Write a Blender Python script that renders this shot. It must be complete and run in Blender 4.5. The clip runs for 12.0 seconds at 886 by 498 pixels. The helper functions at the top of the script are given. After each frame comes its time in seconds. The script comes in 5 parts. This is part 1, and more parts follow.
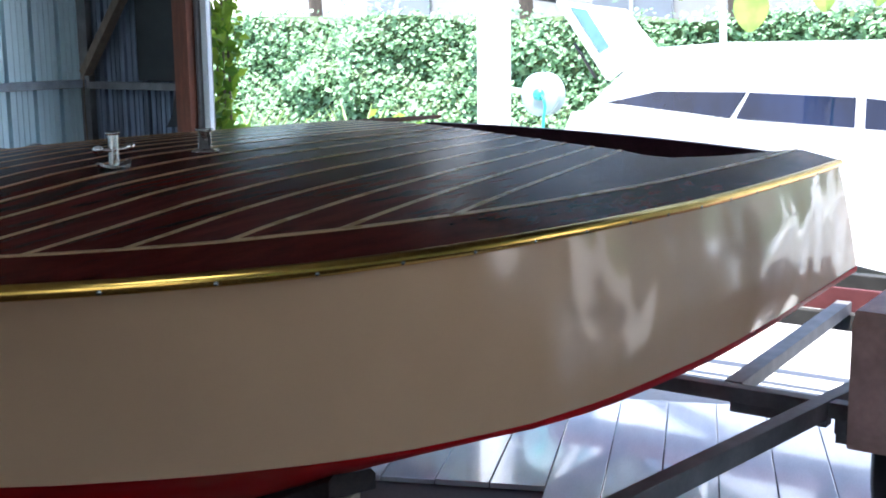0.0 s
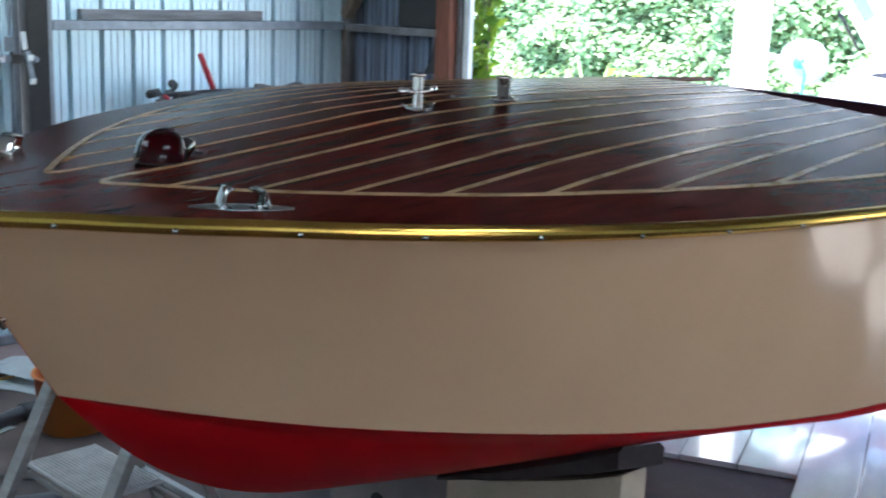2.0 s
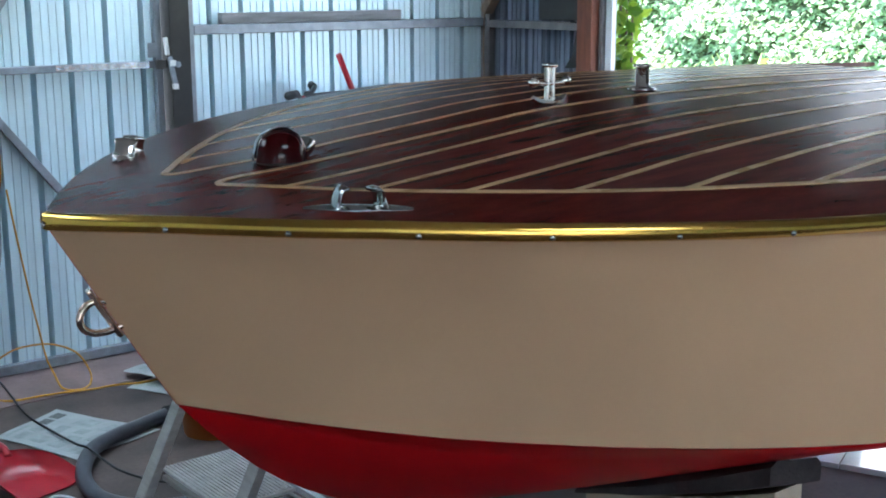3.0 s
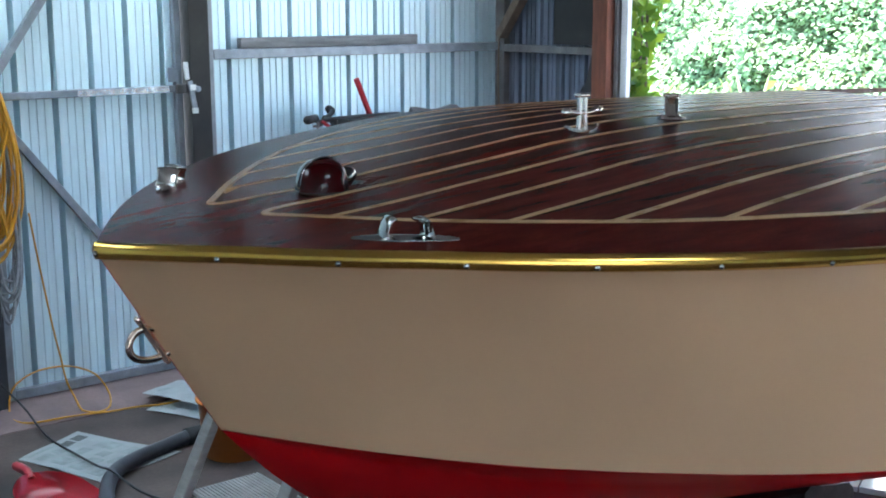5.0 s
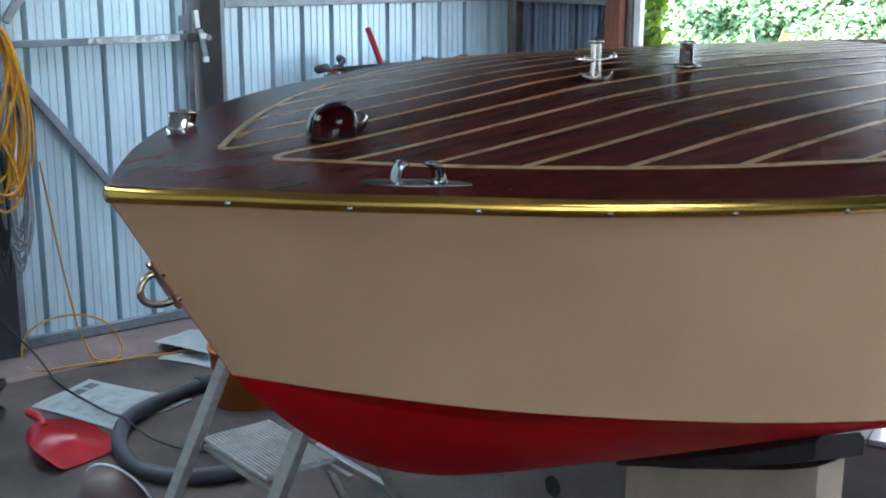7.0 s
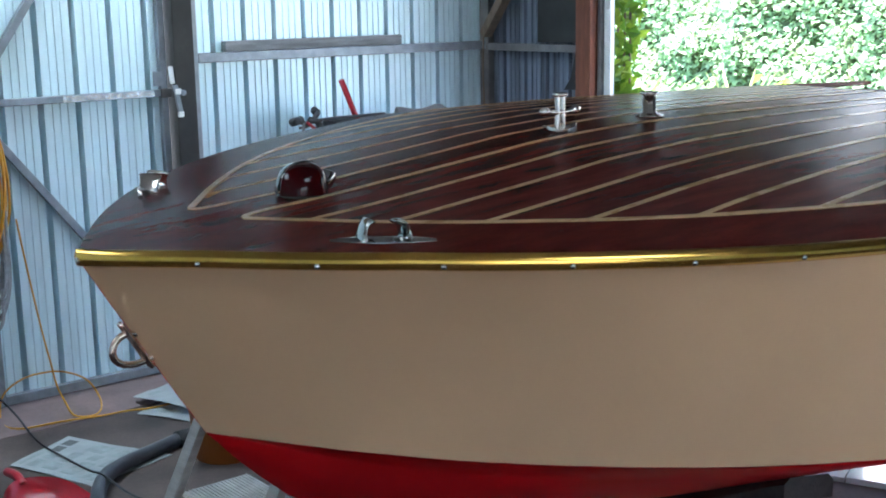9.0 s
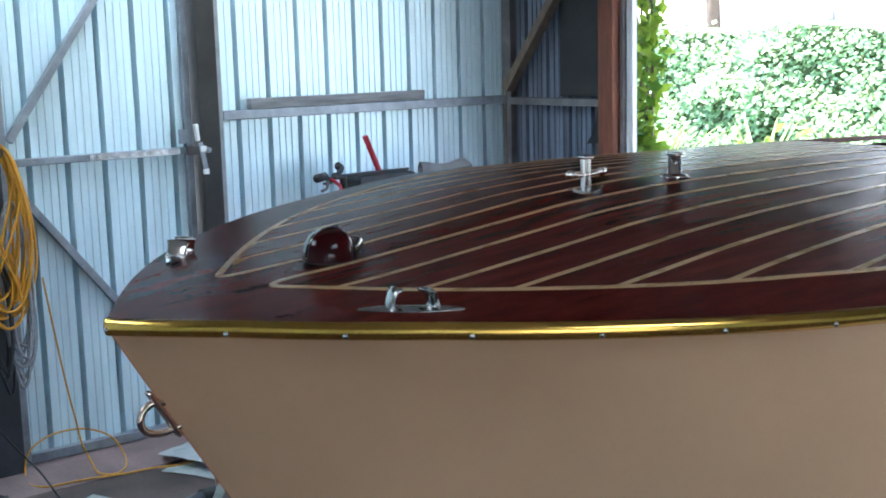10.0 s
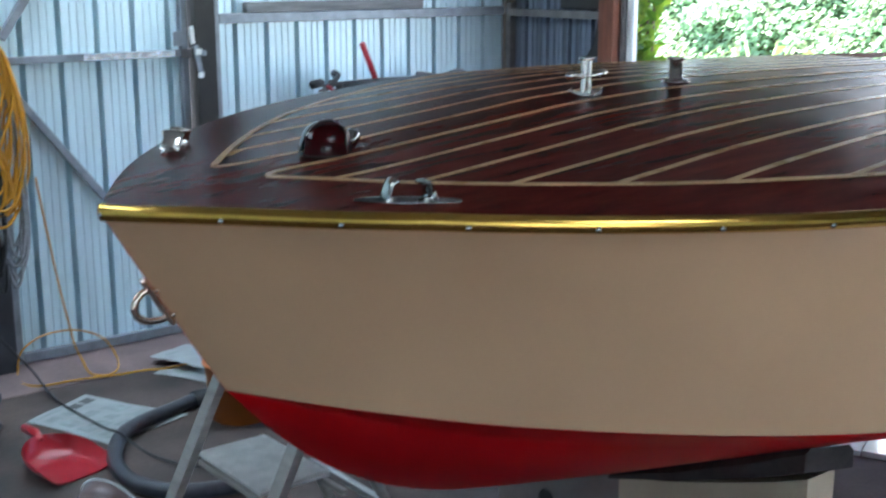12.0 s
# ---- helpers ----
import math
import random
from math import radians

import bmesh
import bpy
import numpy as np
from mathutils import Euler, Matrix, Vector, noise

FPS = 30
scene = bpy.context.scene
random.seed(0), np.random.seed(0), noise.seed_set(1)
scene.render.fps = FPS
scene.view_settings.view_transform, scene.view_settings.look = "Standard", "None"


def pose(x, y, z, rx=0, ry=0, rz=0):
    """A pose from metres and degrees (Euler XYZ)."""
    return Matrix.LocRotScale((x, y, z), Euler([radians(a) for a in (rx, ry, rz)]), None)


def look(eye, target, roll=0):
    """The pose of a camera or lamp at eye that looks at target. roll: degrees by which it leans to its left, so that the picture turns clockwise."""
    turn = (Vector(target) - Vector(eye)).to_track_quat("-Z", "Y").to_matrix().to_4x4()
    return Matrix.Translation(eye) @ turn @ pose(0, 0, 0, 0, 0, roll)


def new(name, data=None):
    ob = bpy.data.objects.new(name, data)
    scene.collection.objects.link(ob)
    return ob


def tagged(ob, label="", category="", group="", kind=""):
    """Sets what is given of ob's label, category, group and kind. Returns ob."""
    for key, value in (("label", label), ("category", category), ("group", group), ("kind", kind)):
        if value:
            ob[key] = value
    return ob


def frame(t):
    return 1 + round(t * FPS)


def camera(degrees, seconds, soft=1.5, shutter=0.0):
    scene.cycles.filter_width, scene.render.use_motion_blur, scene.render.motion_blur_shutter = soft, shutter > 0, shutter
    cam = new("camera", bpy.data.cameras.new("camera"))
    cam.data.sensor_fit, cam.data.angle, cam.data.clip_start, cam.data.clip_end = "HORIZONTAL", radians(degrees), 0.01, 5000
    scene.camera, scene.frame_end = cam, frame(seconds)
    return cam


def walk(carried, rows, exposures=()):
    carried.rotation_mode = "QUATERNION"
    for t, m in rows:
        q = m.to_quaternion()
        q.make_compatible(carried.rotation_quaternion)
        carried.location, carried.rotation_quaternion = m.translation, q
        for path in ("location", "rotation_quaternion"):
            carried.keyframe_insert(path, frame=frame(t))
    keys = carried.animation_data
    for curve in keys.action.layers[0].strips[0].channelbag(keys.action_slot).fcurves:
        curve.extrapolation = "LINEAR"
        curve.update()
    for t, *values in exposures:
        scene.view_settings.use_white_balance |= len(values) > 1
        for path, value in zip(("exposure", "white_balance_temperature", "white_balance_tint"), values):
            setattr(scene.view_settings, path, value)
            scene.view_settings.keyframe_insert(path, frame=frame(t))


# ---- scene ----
cam = camera(40.0, 12.0, 1.85, 0.45)
PATH = [
    (0, (-0.668, -1.918, 1.563), (0.955, -0.803, 1.211), -0.7),
    (0.5, (-0.653, -1.94, 1.56), (0.957, -0.8, 1.225), -0.8),
    (1, (-0.682, -1.89, 1.562), (0.819, -0.618, 1.199), -0.1),
    (1.5, (-0.712, -1.81, 1.56), (0.681, -0.421, 1.199), 1.1),
    (1.8, (-0.720, -1.761, 1.550), (0.691, -0.401, 1.151), 0.4),
    (2, (-0.708, -1.715, 1.543), (0.692, -0.35, 1.12), 2.0),
    (2.3, (-0.644, -1.661, 1.531), (0.616, -0.165, 1.112), 0.4),
    (2.5, (-0.611, -1.651, 1.521), (0.592, -0.115, 1.081), 0.5),
    (2.7, (-0.597, -1.654, 1.520), (0.613, -0.122, 1.082), 0.1),
    (4.3, (-0.681, -1.637, 1.542), (0.551, -0.115, 1.137), -0.2),
    (4.5, (-0.68, -1.635, 1.543), (0.538, -0.102, 1.137), -0.3),
    (5, (-0.669, -1.639, 1.542), (0.549, -0.102, 1.145), -0.1),
    (5.5, (-0.645, -1.639, 1.542), (0.593, -0.126, 1.123), -0.5),
    (6, (-0.633, -1.627, 1.54), (0.584, -0.099, 1.113), -0.7),
    (6.2, (-0.639, -1.619, 1.538), (0.522, -0.051, 1.099), -0.7),
    (6.5, (-0.647, -1.612, 1.538), (0.483, -0.024, 1.088), -0.5),
    (6.8, (-0.657, -1.626, 1.532), (0.510, -0.068, 1.071), -0.45),
    (7, (-0.667, -1.633, 1.529), (0.527, -0.099, 1.058), 0.1),
    (7.2, (-0.675, -1.635, 1.533), (0.523, -0.104, 1.062), -0.4),
    (8.8, (-0.672, -1.663, 1.547), (0.550, -0.132, 1.143), -0.8),
    (9, (-0.666, -1.668, 1.55), (0.561, -0.14, 1.15), -1.0),
    (9.5, (-0.66, -1.659, 1.565), (0.55, -0.111, 1.192), -1.2),
    (10, (-0.667, -1.657, 1.578), (0.542, -0.096, 1.256), -1.5),
    (10.5, (-0.656, -1.66, 1.576), (0.588, -0.126, 1.255), -1.1),
    (11, (-0.649, -1.667, 1.569), (0.625, -0.165, 1.219), -1.2),
    (11.5, (-0.658, -1.665, 1.563), (0.608, -0.164, 1.184), -1.0),
    (12, (-0.67, -1.651, 1.538), (0.531, -0.116, 1.087), -0.1),
]
EXPO = [(0.0, 2.25, 5890, 10), (0.5, 1.65, 5890, 10), (1.0, 1.42, 5820, 10), (1.5, 2.05, 5860, 10), (2.2, 3.15, 6090, 10), (12.0, 3.15, 6090, 10)]
walk(cam, [(t, look(eye, target, roll)) for t, eye, target, roll in PATH], EXPO)

# ---- world and sun ----
world = bpy.data.worlds.new("sky")
scene.world = world
world.use_nodes = True
wn = world.node_tree
sky = wn.nodes.new("ShaderNodeTexSky")
sky.sky_type, sky.sun_disc = "NISHITA", False
sky.sun_elevation, sky.sun_rotation = radians(69.8), radians(247.6)
wn.links.new(sky.outputs[0], wn.nodes["Background"].inputs[0])
wn.nodes["Background"].inputs[1].default_value = 0.15
sun = new("sun", bpy.data.lights.new("sun", "SUN"))
sun.data.energy, sun.data.angle, sun.data.color = 5.0, radians(0.55), (1, 0.95, 0.87)
sun.matrix_world = look((0, 0, 20), (0.34, 0.14, 19))


# ---- materials ----
def mat(name, color, rough=0.5, metal=0.0, var=0.25, scale=6.0, grain=0.0, bump=0.1, bump_scale=60.0, stretch=(1, 1, 1), spread=0.0, coat=0.0, spec=0.5, ior=1.5, wave=0.0, haze=0.0, varnish=0.0):
    """A surface with broad stains, fine grain and fine relief. spread: difference from piece to piece."""
    m = bpy.data.materials.new(name)
    m.use_nodes = True
    nt = m.node_tree
    n, l = nt.nodes, nt.links
    bsdf = n["Principled BSDF"]
    co = n.new("ShaderNodeTexCoord")
    mp = n.new("ShaderNodeMapping")
    mp.inputs["Scale"].default_value = stretch
    l.new(co.outputs["Object"], mp.inputs[0])
    big, fine = n.new("ShaderNodeTexNoise"), n.new("ShaderNodeTexNoise")
    big.inputs["Scale"].default_value, big.inputs["Detail"].default_value = scale, 5
    fine.inputs["Scale"].default_value, fine.inputs["Detail"].default_value = bump_scale, 4
    l.new(mp.outputs[0], big.inputs[0]), l.new(mp.outputs[0], fine.inputs[0])
    ramp = n.new("ShaderNodeValToRGB")
    ramp.color_ramp.elements[0].position, ramp.color_ramp.elements[1].position = 0.3, 0.72
    low = tuple(c * (1 - var) for c in color)
    ramp.color_ramp.elements[0].color = (*low, 1)
    ramp.color_ramp.elements[1].color = (*(min(1, c * (1 + var * 0.5)) for c in color), 1)
    l.new(big.outputs["Fac"], ramp.inputs[0])
    last = ramp.outputs[0]
    if grain:
        mix = n.new("ShaderNodeMixRGB")
        mix.blend_type, mix.inputs[0].default_value = "MULTIPLY", grain
        l.new(last, mix.inputs[1]), l.new(fine.outputs["Fac"], mix.inputs[2])
        last = mix.outputs[0]
    if spread:
        info, hsv, math_node = n.new("ShaderNodeObjectInfo"), n.new("ShaderNodeHueSaturation"), n.new("ShaderNodeMapRange")
        math_node.inputs[3].default_value, math_node.inputs[4].default_value = 1 - spread, 1 + spread
        l.new(info.outputs["Random"], math_node.inputs[0]), l.new(math_node.outputs[0], hsv.inputs["Value"])
        l.new(last, hsv.inputs["Color"])
        last = hsv.outputs[0]
    l.new(last, bsdf.inputs["Base Color"])
    rr = n.new("ShaderNodeMapRange")
    rr.inputs[3].default_value, rr.inputs[4].default_value = max(0.02, rough * (0.8 - haze)), min(1, rough * (1.25 + haze))
    l.new(big.outputs["Fac"], rr.inputs[0]), l.new(rr.outputs[0], bsdf.inputs["Roughness"])
    bsdf.inputs["Metallic"].default_value = metal
    bsdf.inputs["Coat Weight"].default_value = coat
    bsdf.inputs["Specular IOR Level"].default_value, bsdf.inputs["IOR"].default_value = spec, ior
    bsdf.inputs["Coat Roughness"].default_value = 0.06
    if bump:
        bp = n.new("ShaderNodeBump")
        bp.inputs["Strength"].default_value, bp.inputs["Distance"].default_value = bump, 0.003
        l.new(fine.outputs["Fac"], bp.inputs["Height"]), l.new(bp.outputs[0], bsdf.inputs["Normal"])
        if wave:
            soft, bw = n.new("ShaderNodeTexNoise"), n.new("ShaderNodeBump")
            soft.inputs["Scale"].default_value, soft.inputs["Detail"].default_value = 5.5, 0.5
            bw.inputs["Strength"].default_value, bw.inputs["Distance"].default_value = 1.0, wave
            l.new(co.outputs["Object"], soft.inputs[0]), l.new(soft.outputs["Fac"], bw.inputs["Height"])
            l.new(bw.outputs[0], bp.inputs["Normal"]), l.new(bw.outputs[0], bsdf.inputs["Coat Normal"])
    if varnish:
        # a varnish film: its mirror gloss follows Fresnel, scaled down by varnish
        gloss, film, thin, mixer = n.new("ShaderNodeBsdfGlossy"), n.new("ShaderNodeFresnel"), n.new("ShaderNodeMath"), n.new("ShaderNodeMixShader")
        thin.operation, thin.inputs[1].default_value, film.inputs["IOR"].default_value = "MULTIPLY", varnish, 1.45
        bsdf.inputs["Specular IOR Level"].default_value = 0.0
        l.new(film.outputs[0], thin.inputs[0]), l.new(thin.outputs[0], mixer.inputs[0])
        l.new(rr.outputs[0], gloss.inputs["Roughness"]), l.new(bp.outputs[0], gloss.inputs["Normal"])
        l.new(bsdf.outputs[0], mixer.inputs[1]), l.new(gloss.outputs[0], mixer.inputs[2])
        l.new(mixer.outputs[0], n["Material Output"].inputs[0])
    return m


def glass(name, color, rough=0.03):
    m = bpy.data.materials.new(name)
    m.use_nodes = True
    b = m.node_tree.nodes["Principled BSDF"]
    b.inputs["Base Color"].default_value = (*color, 1)
    b.inputs["Roughness"].default_value, b.inputs["IOR"].default_value = rough, 1.46
    b.inputs["Transmission Weight"].default_value = 1.0
    return m


def leaf_mat(name, color, second):
    m = bpy.data.materials.new(name)
    m.use_nodes = True
    n, l = m.node_tree.nodes, m.node_tree.links
    b = n["Principled BSDF"]
    geo, ramp, tr, mix = n.new("ShaderNodeNewGeometry"), n.new("ShaderNodeValToRGB"), n.new("ShaderNodeBsdfTranslucent"), n.new("ShaderNodeMixShader")
    ramp.color_ramp.elements[0].color, ramp.color_ramp.elements[1].color = (*color, 1), (*second, 1)
    l.new(geo.outputs["Random Per Island"], ramp.inputs[0])
    l.new(ramp.outputs[0], b.inputs["Base Color"]), l.new(ramp.outputs[0], tr.inputs[0])
    b.inputs["Roughness"].default_value = 0.36
    mix.inputs[0].default_value = 0.42
    l.new(b.outputs[0], mix.inputs[1]), l.new(tr.outputs[0], mix.inputs[2])
    l.new(mix.outputs[0], n["Material Output"].inputs[0])
    return m


def translucent(name, color):
    m = bpy.data.materials.new(name)
    m.use_nodes = True
    n, l = m.node_tree.nodes, m.node_tree.links
    tr = n.new("ShaderNodeBsdfTranslucent")
    tr.inputs[0].default_value = (*color, 1)
    l.new(tr.outputs[0], n["Material Output"].inputs[0])
    return m


M = {
    "fibreglass": translucent("added_fibreglass", (0.47, 0.57, 0.62)),
    "mahogany": mat("varnished_mahogany", (0.15, 0.0305, 0.0245), 0.2, 0, 0.45, 5, 0.5, 0.17, 45, (1, 9, 9), 0.16, 0.0, 0.5, 1.45, 0.004, 0.25, 0.52),
    "mahogany_edge": mat("mahogany_board", (0.12, 0.018, 0.013), 0.19, 0, 0.4, 5, 0.5, 0.1, 45, (2, 7, 9), 0.05, 0.0, 0.5, 1.45, 0.004, 0.2, 0.4),
    "mahogany_dark": mat("mahogany_inside", (0.13, 0.045, 0.055), 0.5, 0, 0.4, 6, 0.5, 0.08, 50, (1, 6, 6)),
    "inlay": mat("pale_inlay", (0.58, 0.36, 0.18), 0.28, 0, 0.2, 14, 0.2, 0.03, 80, (1, 3, 3), 0.05, 0.0, 0.5, 1.24),
    "cream": mat("cream_gloss_paint", (0.66, 0.40, 0.23), 0.34, 0, 0.07, 2.5, 0, 0.02, 30, (1, 1, 1), 0, 0.45, 0.5, 1.4, 0.022),
    "red": mat("red_antifouling", (0.5, 0.004, 0.008), 0.4, 0, 0.15, 4, 0.1, 0.03, 40, (1, 1, 1), 0, 0.0, 0.5, 1.16),
    "brass": mat("polished_brass", (0.82, 0.48, 0.105), 0.2, 1, 0.06, 8, 0, 0.0, 50),
    # One metal twice: dark and bright reflections are put into the two base colours.
    "chrome": mat("chrome", (0.44, 0.43, 0.41), 0.08, 1, 0.06, 30, 0, 0.01, 90),
    "chrome_bright": mat("chrome_light_copy", (0.80, 0.75, 0.70), 0.15, 1, 0.1, 30, 0, 0.02, 90),
    "bronze": mat("polished_bronze", (0.70, 0.52, 0.42), 0.12, 1, 0.1, 30, 0, 0.02, 90),
    "red_lens": mat("red_lens", (0.032, 0.001, 0.002), 0.12, 0, 0.1, 20, 0, 0.0, 50, (1, 1, 1), 0, 0.0, 0.5, 1.3),
    "green_lens": mat("green_lens", (0.0, 0.06, 0.045), 0.08, 0, 0.1, 20, 0, 0.0, 50, (1, 1, 1), 0, 1.0),
    "sheet": mat("zinc_sheet", (0.69, 0.85, 0.91), 0.4, 0.3, 0.12, 3, 0.06, 0.05, 25, (6, 6, 0.4), 0.05),
    # End wall shade is put into this darker base; its streaks are wear.
    "sheet_shaded": mat("weathered_sheet_shade_tone", (0.19, 0.215, 0.27), 0.45, 0.35, 0.7, 2.2, 0.25, 0.04, 25, (11, 11, 0.12), 0.05),
    "steel": mat("galvanised_steel", (0.32, 0.35, 0.39), 0.45, 0.5, 0.3, 14, 0.3, 0.08, 60),
    "steel_dark": mat("weathered_steel", (0.22, 0.205, 0.2), 0.55, 0.4, 0.4, 9, 0.3, 0.12, 60),
    "steel_black": mat("dark_post_paint", (0.035, 0.033, 0.03), 0.6, 0.1, 0.5, 8, 0.3, 0.15, 40),
    "post_dark": mat("dark_blue_grey_post", (0.045, 0.045, 0.052), 0.6, 0.1, 0.5, 8, 0.3, 0.15, 40),
    "timber_grey": mat("grey_timber", (0.30, 0.295, 0.30), 0.75, 0, 0.4, 6, 0.5, 0.2, 60, (1, 8, 8)),
    "timber_brown": mat("brown_stained_timber", (0.27, 0.085, 0.042), 0.65, 0, 0.35, 7, 0.5, 0.2, 60, (8, 8, 1)),
    "timber_raw": mat("raw_brace_timber", (0.22, 0.16, 0.11), 0.75, 0, 0.35, 7, 0.5, 0.2, 60, (6, 6, 1)),
    "white_paint": mat("white_paint", (0.78, 0.78, 0.76), 0.45, 0, 0.08, 9, 0.1, 0.05, 60),
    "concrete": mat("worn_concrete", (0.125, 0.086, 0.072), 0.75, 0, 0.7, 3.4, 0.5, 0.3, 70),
    "concrete_pink": mat("pinkish_sill_concrete", (0.24, 0.165, 0.155), 0.75, 0, 0.35, 5, 0.3, 0.3, 60),
    "board": mat("painted_floor_board", (0.74, 0.71, 0.72), 0.13, 0, 0.1, 3, 0.2, 0.05, 60, (1, 4, 1), 0.06, 1.0, 0.5, 1.6),
    "drive": mat("pale_driveway", (0.44, 0.42, 0.4), 0.8, 0, 0.15, 0.7, 0.2, 0.2, 30),
    "roof": mat("roof_lining", (0.32, 0.33, 0.34), 0.6, 0.2, 0.2, 2, 0.1, 0.05, 30),
    "plastic_red": mat("red_plastic", (0.36, 0.007, 0.018), 0.3, 0, 0.12, 9, 0.05, 0.02, 60),
    "plastic_pale": mat("pale_pink_plastic", (0.19, 0.122, 0.115), 0.4, 0, 0.15, 9, 0.1, 0.03, 60),
    "plastic_orange": mat("orange_plastic", (0.5, 0.14, 0.02), 0.45, 0, 0.2, 9, 0.1, 0.03, 60),
    "plastic_white": mat("white_plastic", (0.75, 0.75, 0.75), 0.35, 0, 0.06, 9, 0, 0.02, 60),
    "plastic_grey": mat("grey_switch_plastic", (0.5, 0.52, 0.52), 0.4, 0, 0.1, 9, 0, 0.02, 60),
    "rubber": mat("grey_rubber_hose", (0.06, 0.06, 0.07), 0.45, 0, 0.35, 20, 0.2, 0.05, 90),
    "rubber_black": mat("black_rubber", (0.02, 0.02, 0.022), 0.6, 0, 0.4, 20, 0.2, 0.1, 90),
    "cable_yellow": mat("yellow_cable", (0.6, 0.27, 0.012), 0.45, 0, 0.2, 40, 0.1, 0.02, 90),
    "cable_grey": mat("grey_cable", (0.3, 0.31, 0.33), 0.5, 0, 0.3, 40, 0.1, 0.02, 90),
    "cable_black": mat("black_cable", (0.018, 0.018, 0.02), 0.5, 0, 0.3, 40, 0.1, 0.02, 90),
    "aluminium": mat("aluminium", (0.46, 0.45, 0.44), 0.38, 0.75, 0.18, 14, 0.1, 0.04, 80, (1, 1, 6)),
    "paper": mat("newsprint", (0.35, 0.365, 0.36), 0.85, 0, 0.12, 14, 0.15, 0.1, 50),
    "ink": mat("newsprint_ink", (0.13, 0.135, 0.135), 0.85, 0, 0.4, 60, 0.3, 0.05, 90),
    "carpet": mat("black_carpet", (0.06, 0.045, 0.042), 0.95, 0, 0.4, 40, 0.4, 0.5, 160),
    "stand": mat("cream_box_paint", (0.6, 0.46, 0.32), 0.55, 0, 0.18, 6, 0.15, 0.08, 50),
    "stand_grey": mat("grey_stand_paint", (0.24, 0.195, 0.18), 0.6, 0, 0.25, 8, 0.2, 0.1, 50),
    "board_red": mat("dark_red_board", (0.11, 0.03, 0.032), 0.5, 0, 0.3, 7, 0.2, 0.1, 50),
    "fender": mat("faded_red_fender", (0.62, 0.37, 0.31), 0.6, 0.1, 0.35, 7, 0.3, 0.15, 50),
    "car_paint": mat("white_car_paint", (0.8, 0.8, 0.79), 0.2, 0, 0.03, 2, 0, 0.0, 30, (1, 1, 1), 0, 0.8),
    "car_glass": mat("tinted_car_glass", (0.012, 0.02, 0.055), 0.03, 0, 0.6, 1.5, 0, 0.0, 30, (1, 1, 1), 0, 0.0, 0.5, 1.3),
    "car_trim": mat("black_car_trim", (0.015, 0.015, 0.016), 0.5, 0, 0.3, 20, 0, 0.05, 60),
    # House windows: overexposed paleness is put into the glass colour.
    "pale_glass": mat("pale_glare_glass", (0.36, 0.38, 0.42), 0.15, 0, 0.2, 1, 0, 0, 20),
    "gate_glass": mat("teal_car_glass", (0.10, 0.22, 0.24), 0.1, 0, 0.3, 6, 0, 0.0, 30),
    "reel_grey": mat("grey_teal_reel", (0.36, 0.47, 0.48), 0.4, 0, 0.15, 8, 0.1, 0.02, 60),
    "hose_teal": mat("teal_hose", (0.05, 0.42, 0.38), 0.4, 0, 0.2, 30, 0, 0.02, 60),
    "hedge_core": mat("hedge_twigs", (0.085, 0.125, 0.05), 0.9, 0, 0.5, 8, 0.4, 0.5, 30),
    "hedge_leaf": leaf_mat("hedge_leaf", (0.17, 0.31, 0.15), (0.42, 0.59, 0.38)),
    "big_leaf": mat("large_leaf_surface", (0.2, 0.3, 0.05), 0.4, 0, 0.35, 7, 0.1, 0.1, 40),
    "tree_leaf": leaf_mat("tree_leaf", (0.05, 0.085, 0.035), (0.14, 0.17, 0.08)),
    "blade": mat("spiky_blade", (0.22, 0.33, 0.10), 0.45, 0, 0.3, 9, 0.1, 0.05, 40),
    "foil": mat("crinkled_foil_tape", (0.6, 0.62, 0.66), 0.22, 1, 0.7, 45, 0, 0.9, 90),
    "tread_pale": mat("pale_worn_aluminium", (0.66, 0.63, 0.60), 0.42, 0.25, 0.2, 20, 0.15, 0.05, 70),
    "leg_grey": mat("dull_aluminium_leg", (0.38, 0.345, 0.315), 0.5, 0.3, 0.2, 14, 0.1, 0.04, 80, (1, 1, 6)),
    "ink_light": mat("pale_print", (0.31, 0.345, 0.335), 0.85, 0, 0.25, 30, 0.2, 0.05, 90),
    "ivy_leaf": leaf_mat("creeper_leaf", (0.09, 0.2, 0.02), (0.32, 0.44, 0.05)),
    "house": mat("pale_render_wall", (0.66, 0.62, 0.57), 0.8, 0, 0.1, 1, 0.1, 0.1, 20),
    "house_roof": mat("grey_roof_tiles", (0.3, 0.27, 0.25), 0.8, 0, 0.3, 2, 0.2, 0.2, 20),
}


# ---- mesh helpers ----
def empty(name, label, category, group="", at=(0, 0, 0)):
    ob = new(name)
    ob.location = at
    ob.empty_display_size = 0.05
    return tagged(ob, label, category, group, "")


def solid(name, verts, faces, material, parent=None, label="", smooth=False):
    me = bpy.data.meshes.new(name)
    me.from_pydata([tuple(map(float, v)) for v in verts], [], faces)
    me.materials.append(M[material])
    if smooth:
        me.polygons.foreach_set("use_smooth", [True] * len(me.polygons))
    me.update()
    ob = new(name, me)
    ob.parent = parent
    if label:
        ob["label"] = label
    return ob


